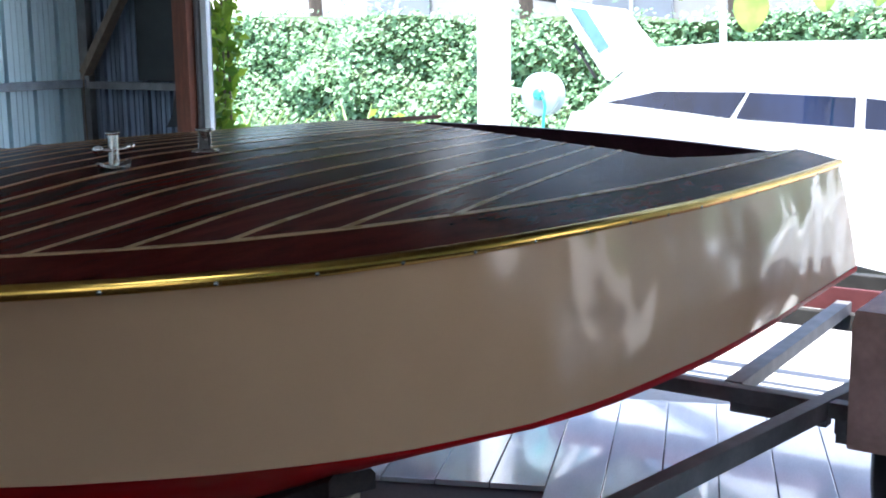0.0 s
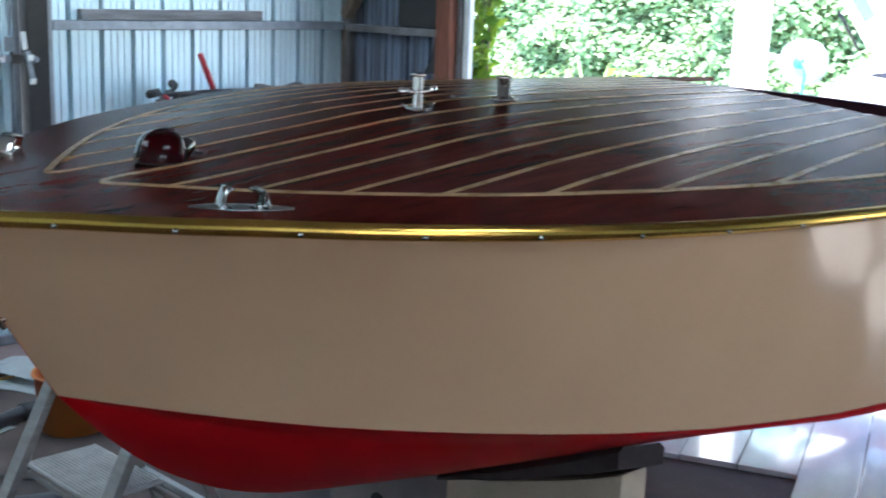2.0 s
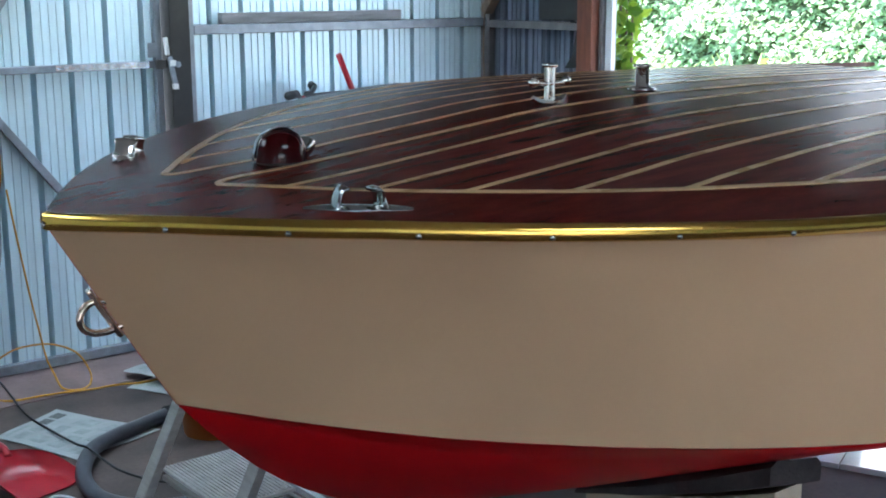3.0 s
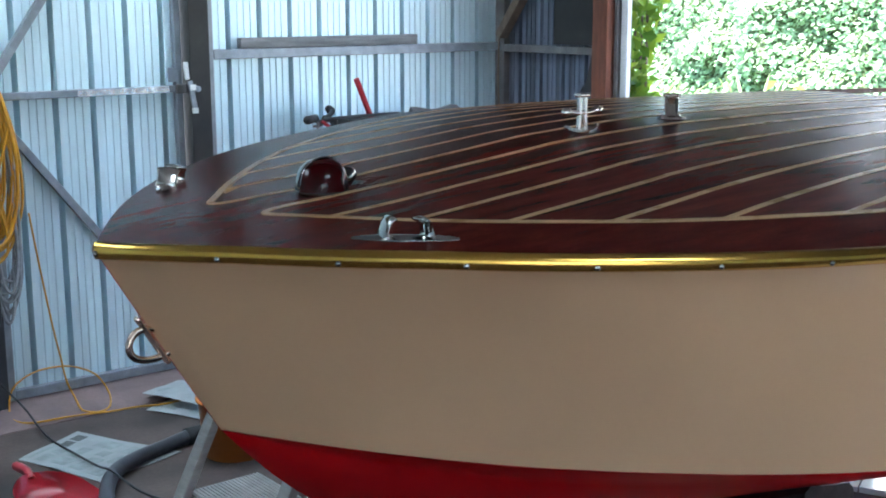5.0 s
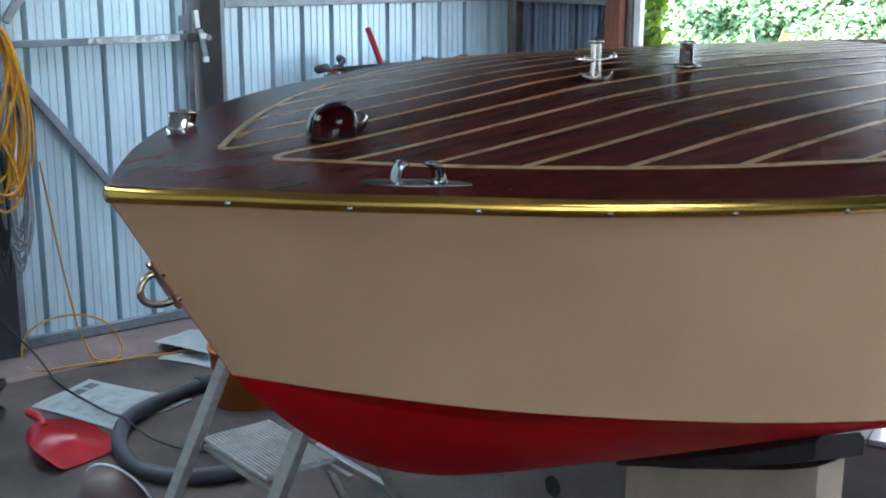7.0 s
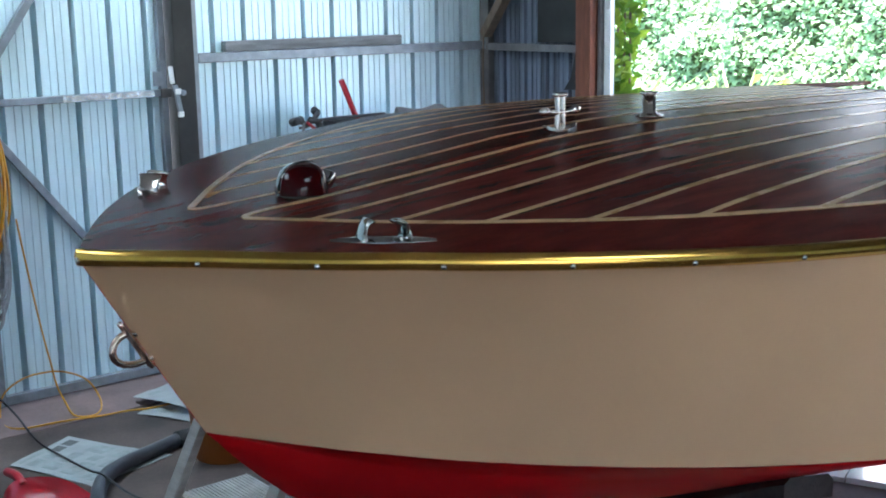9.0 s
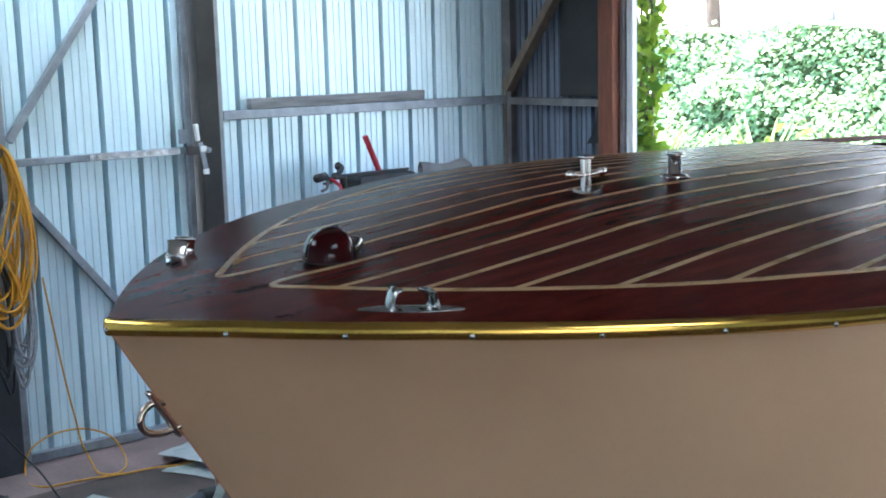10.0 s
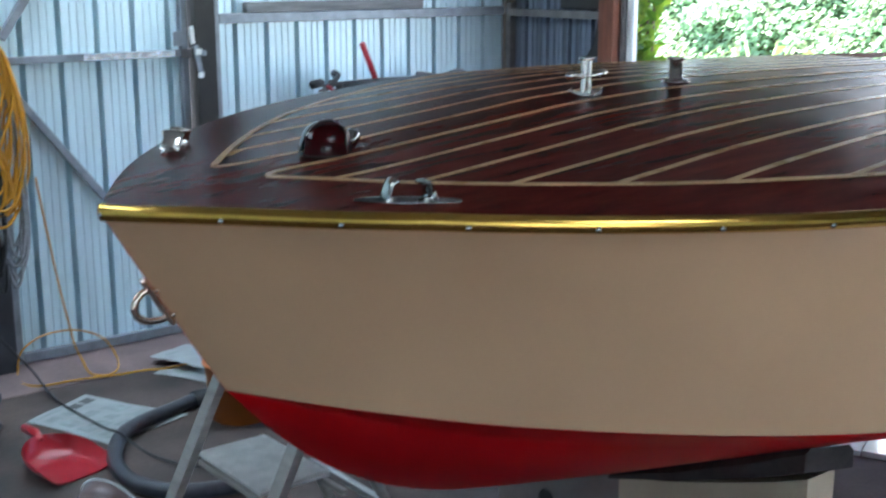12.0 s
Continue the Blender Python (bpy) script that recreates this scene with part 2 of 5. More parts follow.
def part(name, bm, material, parent=None, label="", smooth=False):
    bmesh.ops.recalc_face_normals(bm, faces=bm.faces)
    me = bpy.data.meshes.new(name)
    bm.to_mesh(me)
    bm.free()
    me.materials.append(M[material])
    if smooth:
        me.polygons.foreach_set("use_smooth", [True] * len(me.polygons))
    ob = new(name, me)
    ob.parent = parent
    if label:
        ob["label"] = label
    return ob


def box_bm(lo, hi, bevel=0.004, m=None, bm=None):
    own = bmesh.new()
    bmesh.ops.create_cube(own, size=1)
    for v in own.verts:
        v.co = Vector([lo[k] + (v.co[k] + 0.5) * (hi[k] - lo[k]) for k in range(3)])
    if bevel:
        bmesh.ops.bevel(own, geom=list(own.edges), offset=bevel, segments=2, affect="EDGES", profile=0.6)
    if m is not None:
        bmesh.ops.transform(own, matrix=m, verts=own.verts)
    if bm is None:
        return own
    tmp = bpy.data.meshes.new("tmp")
    own.to_mesh(tmp)
    own.free()
    bm.from_mesh(tmp)
    bpy.data.meshes.remove(tmp)
    return bm


def box(name, lo, hi, material, parent=None, label="", bevel=0.004, m=None):
    return part(name, box_bm(lo, hi, bevel, m), material, parent, label)


def beam(name, a, b, w, h, material, parent=None, label="", bevel=0.003, up=(0, 0, 1)):
    """A bar of section w by h from a to b."""
    a, b = Vector(a), Vector(b)
    z = (b - a).normalized()
    x = Vector(up).cross(z)
    x = x.normalized() if x.length > 1e-4 else Vector((1, 0, 0))
    y = z.cross(x)
    m = Matrix((x, y, z)).transposed().to_4x4()
    m.translation = a
    return part(name, box_bm((-w / 2, -h / 2, 0), (w / 2, h / 2, (b - a).length), bevel, m), material, parent, label)


def lathe_bm(profile, seg=32, m=None):
    """profile: (radius, height) from bottom to top."""
    bm = bmesh.new()
    rings = []
    for r, z in profile:
        rings.append([bm.verts.new((max(r, 1e-5) * math.cos(2 * math.pi * k / seg), max(r, 1e-5) * math.sin(2 * math.pi * k / seg), z)) for k in range(seg)])
    for a, b in zip(rings, rings[1:]):
        for k in range(seg):
            bm.faces.new((a[k], a[(k + 1) % seg], b[(k + 1) % seg], b[k]))
    bmesh.ops.remove_doubles(bm, verts=bm.verts, dist=2e-5)
    if m is not None:
        bmesh.ops.transform(bm, matrix=m, verts=bm.verts)
    return bm


def tube(name, pts, r, material, parent=None, label="", closed=False, seg=10, smooth_path=True, rings=6):
    """A round bar or cable along pts."""
    P = [Vector(p) for p in pts]
    if smooth_path and len(P) > 2:
        out = []
        n = len(P)
        for i in range(n if closed else n - 1):
            p0, p1, p2, p3 = (P[(i + k) % n] if closed else P[min(max(i + k, 0), n - 1)] for k in (-1, 0, 1, 2))
            for s in range(rings):
                t = s / rings
                out.append(0.5 * (2 * p1 + (p2 - p0) * t + (2 * p0 - 5 * p1 + 4 * p2 - p3) * t * t + (3 * p1 - p0 - 3 * p2 + p3) * t ** 3))
        if not closed:
            out.append(P[-1])
        P = out
    verts, faces, n = [], [], len(P)
    side = None
    for i, p in enumerate(P):
        a, b = (P[(i - 1) % n], P[(i + 1) % n]) if closed else (P[max(i - 1, 0)], P[min(i + 1, n - 1)])
        d = (b - a).normalized()
        if side is None:
            side = d.orthogonal().normalized()
        side = (side - d * side.dot(d)).normalized()
        up = d.cross(side)
        verts += [p + r * (math.cos(2 * math.pi * k / seg) * side + math.sin(2 * math.pi * k / seg) * up) for k in range(seg)]
    for i in range(n if closed else n - 1):
        j = (i + 1) % n
        for k in range(seg):
            q = (k + 1) % seg
            faces.append((i * seg + k, i * seg + q, j * seg + q, j * seg + k))
    if not closed:
        faces += [tuple(range(seg))[::-1], tuple(range((n - 1) * seg, n * seg))]
    return solid(name, verts, faces, material, parent, label, True)


def slab(name, top, depth, material, parent=None, label=""):
    """A plate from a grid of top points (rows of equal length), with its edges closed to depth below."""
    rows, cols = len(top), len(top[0])
    v = [p for row in top for p in row] + [(p[0], p[1], p[2] - depth) for row in top for p in row]
    n, f = rows * cols, []
    for i in range(rows - 1):
        for j in range(cols - 1):
            a, b, c, d = i * cols + j, i * cols + j + 1, (i + 1) * cols + j + 1, (i + 1) * cols + j
            f += [(a, b, c, d), (n + d, n + c, n + b, n + a)]
    rim = [j for j in range(cols)] + [i * cols + cols - 1 for i in range(1, rows)] + [(rows - 1) * cols + j for j in range(cols - 2, -1, -1)] + [i * cols for i in range(rows - 2, 0, -1)]
    for a, b in zip(rim, rim[1:] + rim[:1]):
        f.append((a, n + a, n + b, b))
    ob = solid(name, v, f, material, parent, label)
    bm = bmesh.new()
    bm.from_mesh(ob.data)
    bmesh.ops.remove_doubles(bm, verts=bm.verts, dist=1e-5)
    bmesh.ops.recalc_face_normals(bm, faces=bm.faces)
    for face in bm.faces:
        face.smooth = True
    for e in bm.edges:
        e.smooth = len(e.link_faces) == 2 and e.calc_face_angle(3.0) < 0.6
    bm.to_mesh(ob.data)
    bm.free()
    return ob


def setting(ob, label="", category=""):
    return tagged(ob, label, category, "", "structure")


# ---- the setting: ground, floor, shed ----
WALL_Y, END_X, BACK_Y, LEFT_X, ROOF_Z, SOUTH_X = 2.915, 3.308, -5.6, -3.6, 2.75, -3.2


def sheet_strip(span, pitch, first, depth):
    """Section of a ribbed sheet along u from span[0] to span[1]: pairs of u and depth outwards."""
    pts, k = [(span[0], 0)], math.floor((span[0] - first) / pitch) - 1
    while first + k * pitch < span[1] + pitch:
        c = first + k * pitch
        for du, dv in ((-0.012, 0), (-0.009, depth), (0.009, depth), (0.012, 0), (0.04, 0), (0.0415, 0.005), (0.0455, 0.005), (0.047, 0), (0.0705, 0), (0.072, 0.005), (0.076, 0.005), (0.0775, 0), (0.101, 0), (0.1025, 0.005), (0.1065, 0.005), (0.108, 0)):
            if span[0] < c + du < span[1]:
                pts.append((c + du, dv))
        k += 1
    return pts + [(span[1], 0)]


def ribbed(name, place, span, z0, z1, parent, pitch=0.149, first=1.212, material="sheet", depth=0.07):
    """One ribbed sheet; place(u, v) gives x, y."""
    pts = sheet_strip(span, pitch, first, depth)
    v = [(*place(u, d), z) for z in (z0, z1) for u, d in pts] + [(*place(u, d + 0.0016), z) for z in (z0, z1) for u, d in pts]
    n = len(pts)
    f = [(i, i + 1, n + i + 1, n + i) for i in range(n - 1)] + [(2 * n + i + 1, 2 * n + i, 3 * n + i, 3 * n + i + 1) for i in range(n - 1)]
    f += [(n + i, n + i + 1, 3 * n + i + 1, 3 * n + i) for i in range(n - 1)] + [(i + 1, i, 2 * n + i, 2 * n + i + 1) for i in range(n - 1)]
    return solid(name, v, f, material, parent)


ground = setting(slab("ground", [[(x, y, -0.03) for x in (-900, 2.0, 900)] for y in (900, 0, -900)], 0.5, "drive"), "pale sunlit concrete driveway and ground", "ground")
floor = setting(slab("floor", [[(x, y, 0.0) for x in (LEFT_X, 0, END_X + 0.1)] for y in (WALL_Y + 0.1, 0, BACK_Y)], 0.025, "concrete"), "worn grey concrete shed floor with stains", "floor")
ceiling = setting(new("ceiling"), "grey metal shed ceiling with unseen translucent sheets added", "ceiling")
CLEAR = [(-2.2, -0.9, 0.8, 1.7), (-0.3, 0.8, -3.3, -2.1), (-0.3, 2.2, 2.0, 2.87)]   # unseen translucent roof sheets added for light inside: x0, x1, y0, y1
xs = sorted({LEFT_X - 0.1, END_X + 0.15} | {v for c in CLEAR for v in c[:2]})
ys = sorted({BACK_Y - 0.1, WALL_Y + 0.1} | {v for c in CLEAR for v in c[2:]})
bm = bmesh.new()
for x0, x1 in zip(xs, xs[1:]):
    for y0, y1 in zip(ys, ys[1:]):
        if not any(c[0] <= x0 and x1 <= c[1] and c[2] <= y0 and y1 <= c[3] for c in CLEAR):
            box_bm((x0, y0, ROOF_Z), (x1, y1, ROOF_Z + 0.06), 0, None, bm)
part("roof_sheets", bm, "roof", ceiling)
for x0, x1, y0, y1 in CLEAR:
    bm = bmesh.new()
    bmesh.ops.create_grid(bm, x_segments=1, y_segments=1, size=0.5, matrix=Matrix.Translation(((x0 + x1) / 2, (y0 + y1) / 2, ROOF_Z + 0.02)) @ Matrix.Diagonal((x1 - x0, y1 - y0, 1, 1)))
    part("added_clear_sheet", bm, "fibreglass", ceiling, "unseen translucent fibreglass sheet added for light")
# Unseen baffle, added to keep skylight off the deck.
box("light_baffle", (-0.5, 1.94, 2.05), (2.415, 1.995, ROOF_Z - 0.003), "timber_raw", ceiling, "unseen deep timber baffle added to keep roof light off the deck", 0.006)
# Unseen beam, added so the far corner stays in shade.
box("baffle_beam", (2.42, BACK_Y + 0.1, 2.2), (2.5, WALL_Y - 0.004, ROOF_Z - 0.003), "steel_dark", ceiling, "unseen deep steel beam added to shade the corner", 0.006)


wall_north = setting(new("wall_north"), "ribbed zinc sheet wall of the shed with steel rails", "wall")
for a, b in ((-3.6, -2.85), (-2.85, -2.1), (-2.1, -1.35), (-1.35, -0.6), (-0.6, 0.14), (0.14, 0.70), (1.715, 2.46), (2.46, 3.3)):
    ribbed("sheet", lambda u, d: (u, WALL_Y + d), (a, b), 0.0, ROOF_Z, wall_north)
ribbed("sheet", lambda u, d: (u, WALL_Y + d), (0.77, 1.715), 2.12, ROOF_Z, wall_north)
box("girt", (1.713, WALL_Y - 0.05, 1.316), (3.29, WALL_Y - 0.004, 1.355), "steel", wall_north, "galvanised steel wall rail")
box("girt", (-3.5, WALL_Y - 0.05, 1.262), (0.668, WALL_Y - 0.004, 1.3), "steel", wall_north, "galvanised steel wall rail")
box("corner_post", (3.262, WALL_Y - 0.07, 0), (3.3, WALL_Y - 0.006, ROOF_Z), "steel_dark", wall_north, "dark steel corner post")
box("post", (1.588, WALL_Y - 0.085, 0.0), (1.676, WALL_Y - 0.002, ROOF_Z), "steel_black", wall_north, "dark steel door post")
box("edge_angle", (1.68, WALL_Y - 0.05, 0.0), (1.712, WALL_Y - 0.003, ROOF_Z), "steel", wall_north, "pale galvanised angle")
box("post", (0.672, WALL_Y - 0.07, 0.0), (0.785, WALL_Y - 0.002, ROOF_Z), "post_dark", wall_north, "dark steel door post")
box("head_rail", (0.785, WALL_Y - 0.05, 2.07), (1.588, WALL_Y - 0.004, 2.12), "steel", wall_north)

door_1 = setting(new("door_1"), "closed ribbed sheet door with steel rails and braces", "door")
ribbed("sheet", lambda u, d: (u, WALL_Y + 0.004 + d), (0.80, 1.575), 0.05, 2.09, door_1)
box("stile", (0.79, WALL_Y - 0.035, 0.045), (0.822, WALL_Y + 0.002, 2.06), "steel", door_1)
box("stile", (1.55, WALL_Y - 0.03, 0.045), (1.578, WALL_Y + 0.002, 2.06), "steel", door_1)
box("rail", (0.824, WALL_Y - 0.028, 1.19), (1.548, WALL_Y + 0.002, 1.218), "steel", door_1)
box("rail", (0.824, WALL_Y - 0.028, 0.045), (1.548, WALL_Y + 0.002, 0.083), "steel", door_1)
beam("brace", (0.835, WALL_Y - 0.018, 1.285), (1.36, WALL_Y - 0.018, 2.03), 0.03, 0.03, "steel", door_1, "", 0.003, (0, 1, 0))
beam("brace", (0.835, WALL_Y - 0.018, 1.12), (1.53, WALL_Y - 0.018, 0.215), 0.03, 0.03, "steel", door_1, "", 0.003, (0, 1, 0))
box("foil_tape", (1.14, WALL_Y - 0.0305, 1.191), (1.52, WALL_Y - 0.0283, 1.217), "foil", door_1, "crinkled bright foil tape", 0.001)
latch = box("latch", (1.545, WALL_Y - 0.042, 1.185), (1.625, WALL_Y - 0.03, 1.222), "steel_dark", door_1, "dark door latch plate")
beam("latch_handle", (1.577, WALL_Y - 0.095, 1.238), (1.6, WALL_Y - 0.095, 1.112), 0.02, 0.012, "steel", door_1, "dull steel latch handle", 0.003, (0, 1, 0))
beam("latch_arm", (1.562, WALL_Y - 0.095, 1.312), (1.568, WALL_Y - 0.095, 1.243), 0.017, 0.012, "white_paint", door_1, "white latch arm", 0.003, (0, 1, 0))
box("handle_tip", (1.586, WALL_Y - 0.104, 1.108), (1.608, WALL_Y - 0.088, 1.13), "white_paint", door_1, "white handle tip", 0.003)
box("latch_plate", (1.574, WALL_Y - 0.105, 1.2), (1.6, WALL_Y - 0.089, 1.222), "white_paint", door_1, "white latch plate", 0.002)
box("keeper", (1.515, WALL_Y - 0.036, 1.232), (1.552, WALL_Y - 0.031, 1.29), "steel", door_1, "grey keeper plate", 0.002)
part("latch_bolt", lathe_bm([(0.0, 0), (0.012, 0), (0.012, 0.02), (0.0, 0.022)], 16, pose(1.61, WALL_Y - 0.085, 1.205, 90)), "steel", door_1)

wall_east = setting(new("wall_east"), "ribbed sheet end wall beside the open shed front", "wall")
# Darker sheet carries the end wall's shade in its colour.
ribbed("sheet", lambda u, d: (END_X + d, u), (2.23, 2.91), 0.0, ROOF_Z, wall_east, 0.149, 2.33, "sheet_shaded", 0.02)
box("girt", (END_X - 0.05, 2.235, 1.31), (END_X - 0.004, 2.84, 1.345), "steel_dark", wall_east)
box("timber_post", (END_X - 0.07, 2.138, 0.0), (END_X + 0.03, 2.229, ROOF_Z), "timber_brown", wall_east, "brown stained timber door post")
box("jamb", (END_X - 0.03, 2.112, 0.0), (END_X + 0.06, 2.134, ROOF_Z), "steel_dark", wall_east)
box("white_jamb", (END_X - 0.014, 2.071, 0.0), (END_X + 0.012, 2.108, ROOF_Z), "white_paint", wall_east, "white painted door jamb")
beam("brace", (END_X - 0.06, 2.85, 1.385), (END_X - 0.06, 2.33, 2.03), 0.04, 0.055, "timber_raw", wall_east, "weathered timber corner brace", 0.004, (1, 0, 0))
# Unseen panels and shutter, placed to shape light and reflections on the hull.
box("panel", (END_X - 0.02, -2.05, 0.0), (END_X + 0.1, -1.4, 2.047), "sheet", wall_east, "", 0.0)
box("panel", (END_X - 0.02, BACK_Y, 0.0), (END_X + 0.1, -2.85, 2.047), "sheet", wall_east, "", 0.0)
box("roller_door", (END_X + 0.02, -2.847, 1.2), (END_X + 0.06, -2.053, 2.047), "sheet", wall_east, "unseen half shutter added to cut light on the hull", 0.0)
lintel = setting(box("lintel", (END_X - 0.05, BACK_Y, 2.05), (END_X + 0.1, 2.07, ROOF_Z - 0.003), "steel"), "steel lintel over the open shed front", "lintel")
box("dark_board", (END_X - 0.022, 2.26, 1.352), (END_X - 0.005, 2.525, 2.2), "steel_black", wall_east, "black board fixed to the wall")
wall_west = setting(box("wall_west", (LEFT_X - 0.1, BACK_Y, 0), (LEFT_X, WALL_Y, ROOF_Z - 0.003), "sheet", None, "", 0.0), "grey sheet wall of the shed", "wall")
wall_south = setting(new("wall_south"), "grey sheet wall of the shed with a wide open doorway", "wall")
box("panel", (LEFT_X - 0.1, BACK_Y - 0.1, 0), (SOUTH_X, BACK_Y - 0.003, ROOF_Z - 0.003), "sheet", wall_south, "", 0.0)
box("header", (SOUTH_X, BACK_Y - 0.1, 2.2), (END_X + 0.1, BACK_Y - 0.003, ROOF_Z - 0.003), "sheet", wall_south, "", 0.0)
box("panel", (SOUTH_X + 2.8, BACK_Y - 0.1, 0), (END_X + 0.1, BACK_Y - 0.003, 2.2), "sheet", wall_south, "", 0.0)
# Unseen fence, added to block part of the light through the doorway.
fence = setting(box("fence", (-12, -8.8, -0.03), (2.4, -8.7, 1.6), "timber_grey", None, "", 0.0), "plain grey timber fence, unseen, added to cut light through the doorway", "fence")
tagged(tube("hanging_rope", [(3.225, 2.838, 1.39), (3.222, 2.84, 1.2), (3.226, 2.838, 1.0), (3.222, 2.842, 0.6)], 0.004, "timber_raw"), "thin pale rope hanging in the shed corner", "rope")
sill = setting(slab("sill", [[(x, y, 0.003 + (y - 2.66) * 0.155) for x in (0.3, 1.0, 2.6)] for y in (2.905, 2.66)], 0.026, "concrete_pink"), "pinkish concrete sill below the door", "sill")


# ---- the boat ----
def half(x):
    return 0.835 * (1 - math.exp(-max(x, 0) / 0.485)) - 0.03 * max(0, (x - 2.2) / 0.95) ** 2


def sheer(x):
    return float(np.interp(x, [0, 0.06, 0.12, 0.3, 0.55, 0.8, 1.1, 1.5, 2, 3.2], [1.196, 1.201, 1.2045, 1.2065, 1.2, 1.191, 1.183, 1.173, 1.16, 1.147]))


def ramp(x, a, b):
    """0 up to a, 1 from b on, straight between them."""
    return min(1, max(0, (x - a) / (b - a)))


def heel(x):
    """Slope of the deck across the boat; it flattens towards the stern."""
    return HEEL * (0.46 + 0.54 * ramp(x, 0.3, 1.1)) * (1 - 0.12 * ramp(x, 2.1, 3.0))


def deck_z(x, y):
    """Height of the cambered deck; the boat heels a little, its far side up."""
    b = max(half(x), 0.004)
    return sheer(x) + 0.012 + (CAMBER - 0.055 * (1 - ramp(x, 0.35, 0.85))) * b ** 2 * (1 - min(abs(y / b), 1) ** 1.68) + heel(x) * (y + b)


def rail_z(x, side):
    return sheer(x) + (2 * heel(x) * half(x) - 0.022 * min(1, x / 0.06) if side > 0 else 0)


def margin(x):
    return half(x) - 0.124 - 0.103 * math.exp(-(x - 0.3) / 0.28)


def keel(x):
    return float(np.interp(x, [0, 0.055, 0.14, 0.185, 0.244, 0.305, 0.394, 0.513, 0.642, 0.9, 1.3, 2, 3.3], [1.193, 1.1, 0.959, 0.886, 0.82, 0.758, 0.692, 0.63, 0.588, 0.548, 0.525, 0.515, 0.53]))


def chine(x):
    if x <= 0.185:
        return 0.0, keel(x)
    y = float(np.interp(x, [0.185, 0.3, 0.43, 0.567, 0.7, 0.87, 1.05, 1.3, 1.6, 2.0, 2.5, 3.3], [0, 0.147, 0.275, 0.385, 0.48, 0.585, 0.672, 0.765, 0.815, 0.845, 0.845, 0.82]))
    z = float(np.interp(x, [0.185, 0.5, 1.0, 1.5, 2.2, 3.3], [0.886, 0.85, 0.81, 0.785, 0.775, 0.78]))
    return y, z


CAMBER, HEEL, STERN = 0.13, 0.057, 3.12
boat = empty("motorboat", "cream and red wooden motorboat with varnished mahogany deck", "boat")
STATIONS = [0.0, 0.004, 0.012, 0.025, 0.04, 0.06, 0.08, 0.1, 0.12, 0.14, 0.16, 0.185] + [0.185 + 0.045 * k for k in range(1, 12)] + [0.68 + 0.09 * k for k in range(1, 28)]
STATIONS = [x for x in STATIONS if x < STERN] + [STERN]


def smooth_line(f, xs):
    """Values of f at xs, with corners of its polyline rounded."""
    return [(f(x - 0.05) + 2 * f(x) + f(x + 0.05)) / 4 if 0.24 < x < STERN - 0.06 else f(x) for x in xs]


CY = smooth_line(lambda x: chine(x)[0], STATIONS)
CZ = smooth_line(lambda x: chine(x)[1], STATIONS)
KZ = smooth_line(keel, STATIONS)


def boot(x):
    """Height of the red paint above the chine; it grows aft."""
    return 0.018 * min(1, max(0, (x - 0.75) / 0.8))


def rake(x, z):
    """The transom leans: the foot stands further aft than the top."""
    return x + max(0, (x - 2.6) / (STERN - 2.6)) * 0.2 * (1.15 - z) / 0.4


for side, name in ((-1, "topside"), (1, "topside")):
    rows = []
    for x, cy, cz in zip(STATIONS, CY, CZ):
        row = []
        for k in range(13):
            b, z0 = half(x), rail_z(x, side) - 0.006
            s = k / 12 * (1 - boot(x) / (z0 - cz + 0.001))
            bulge = 0.035 * max(0, min(1, (x - 1.2) / 1.2)) * min(1, max(0, (3.2 - x) / 0.7)) - 0.02 * math.exp(-((x - 0.45) / 0.35) ** 2)
            y = b + (cy - b) * s + bulge * math.sin(math.pi * s)
            z = z0 + (cz - z0) * s
            row.append((rake(x, z), side * max(y, 0), z))
        rows.append(row)
    c = 13
    v = [p for r in rows for p in r]
    f = [(i * c + j, i * c + j + 1, (i + 1) * c + j + 1, (i + 1) * c + j) for i in range(len(rows) - 1) for j in range(c - 1)]
    if side > 0:
        f = [t[::-1] for t in f]
    solid(name, v, f, "cream", boat, "glossy cream painted hull side", True)
for side in (-1, 1):
    rows = []
    for x, cy, cz, kz in zip(STATIONS, CY, CZ, KZ):
        row = []
        for k in range(10):
            s = max(0, k - 1) / 8
            y = cy * (1 - s) + (0.002 if k == 0 else 0)
            z = cz + (kz - cz) * (s + 0.16 * math.sin(math.pi * s) * math.exp(-(x / 0.9) ** 2)) + (boot(x) if k == 0 else 0)
            row.append((rake(x, z), side * max(y, 0), z - 0.0005))
        rows.append(row)
    c = 10
    v = [p for r in rows for p in r]
    f = [(i * c + j, i * c + j + 1, (i + 1) * c + j + 1, (i + 1) * c + j) for i in range(len(rows) - 1) for j in range(c - 1)]
    if side > 0:
        f = [t[::-1] for t in f]
    solid("bottom", v, f, "red", boat, "red painted hull bottom", True)
# transom
b, cy, cz, kz = half(STERN), CY[-1], CZ[-1], KZ[-1]
ring = [(-b, sheer(STERN) + 0.005)] + [(y, 1.216 + 0.045 * y - 0.035 * y * y) for y in np.linspace(-b, b, 17)[1:-1]] + [(b, rail_z(STERN, 1) + 0.005), (b + 0.005, 0.95), (cy, cz), (0, kz), (-cy, cz), (-b - 0.005, 0.95)]
v = [(rake(STERN, z) + 0.002, y, z) for y, z in ring] + [(rake(STERN, z) - 0.03, y, z) for y, z in ring]
n = len(ring)
solid("transom", v, [tuple(range(n)), tuple(range(2 * n - 1, n - 1, -1))] + [(i, (i + 1) % n, n + (i + 1) % n, n + i) for i in range(n)], "mahogany_dark", boat, "dark mahogany transom")


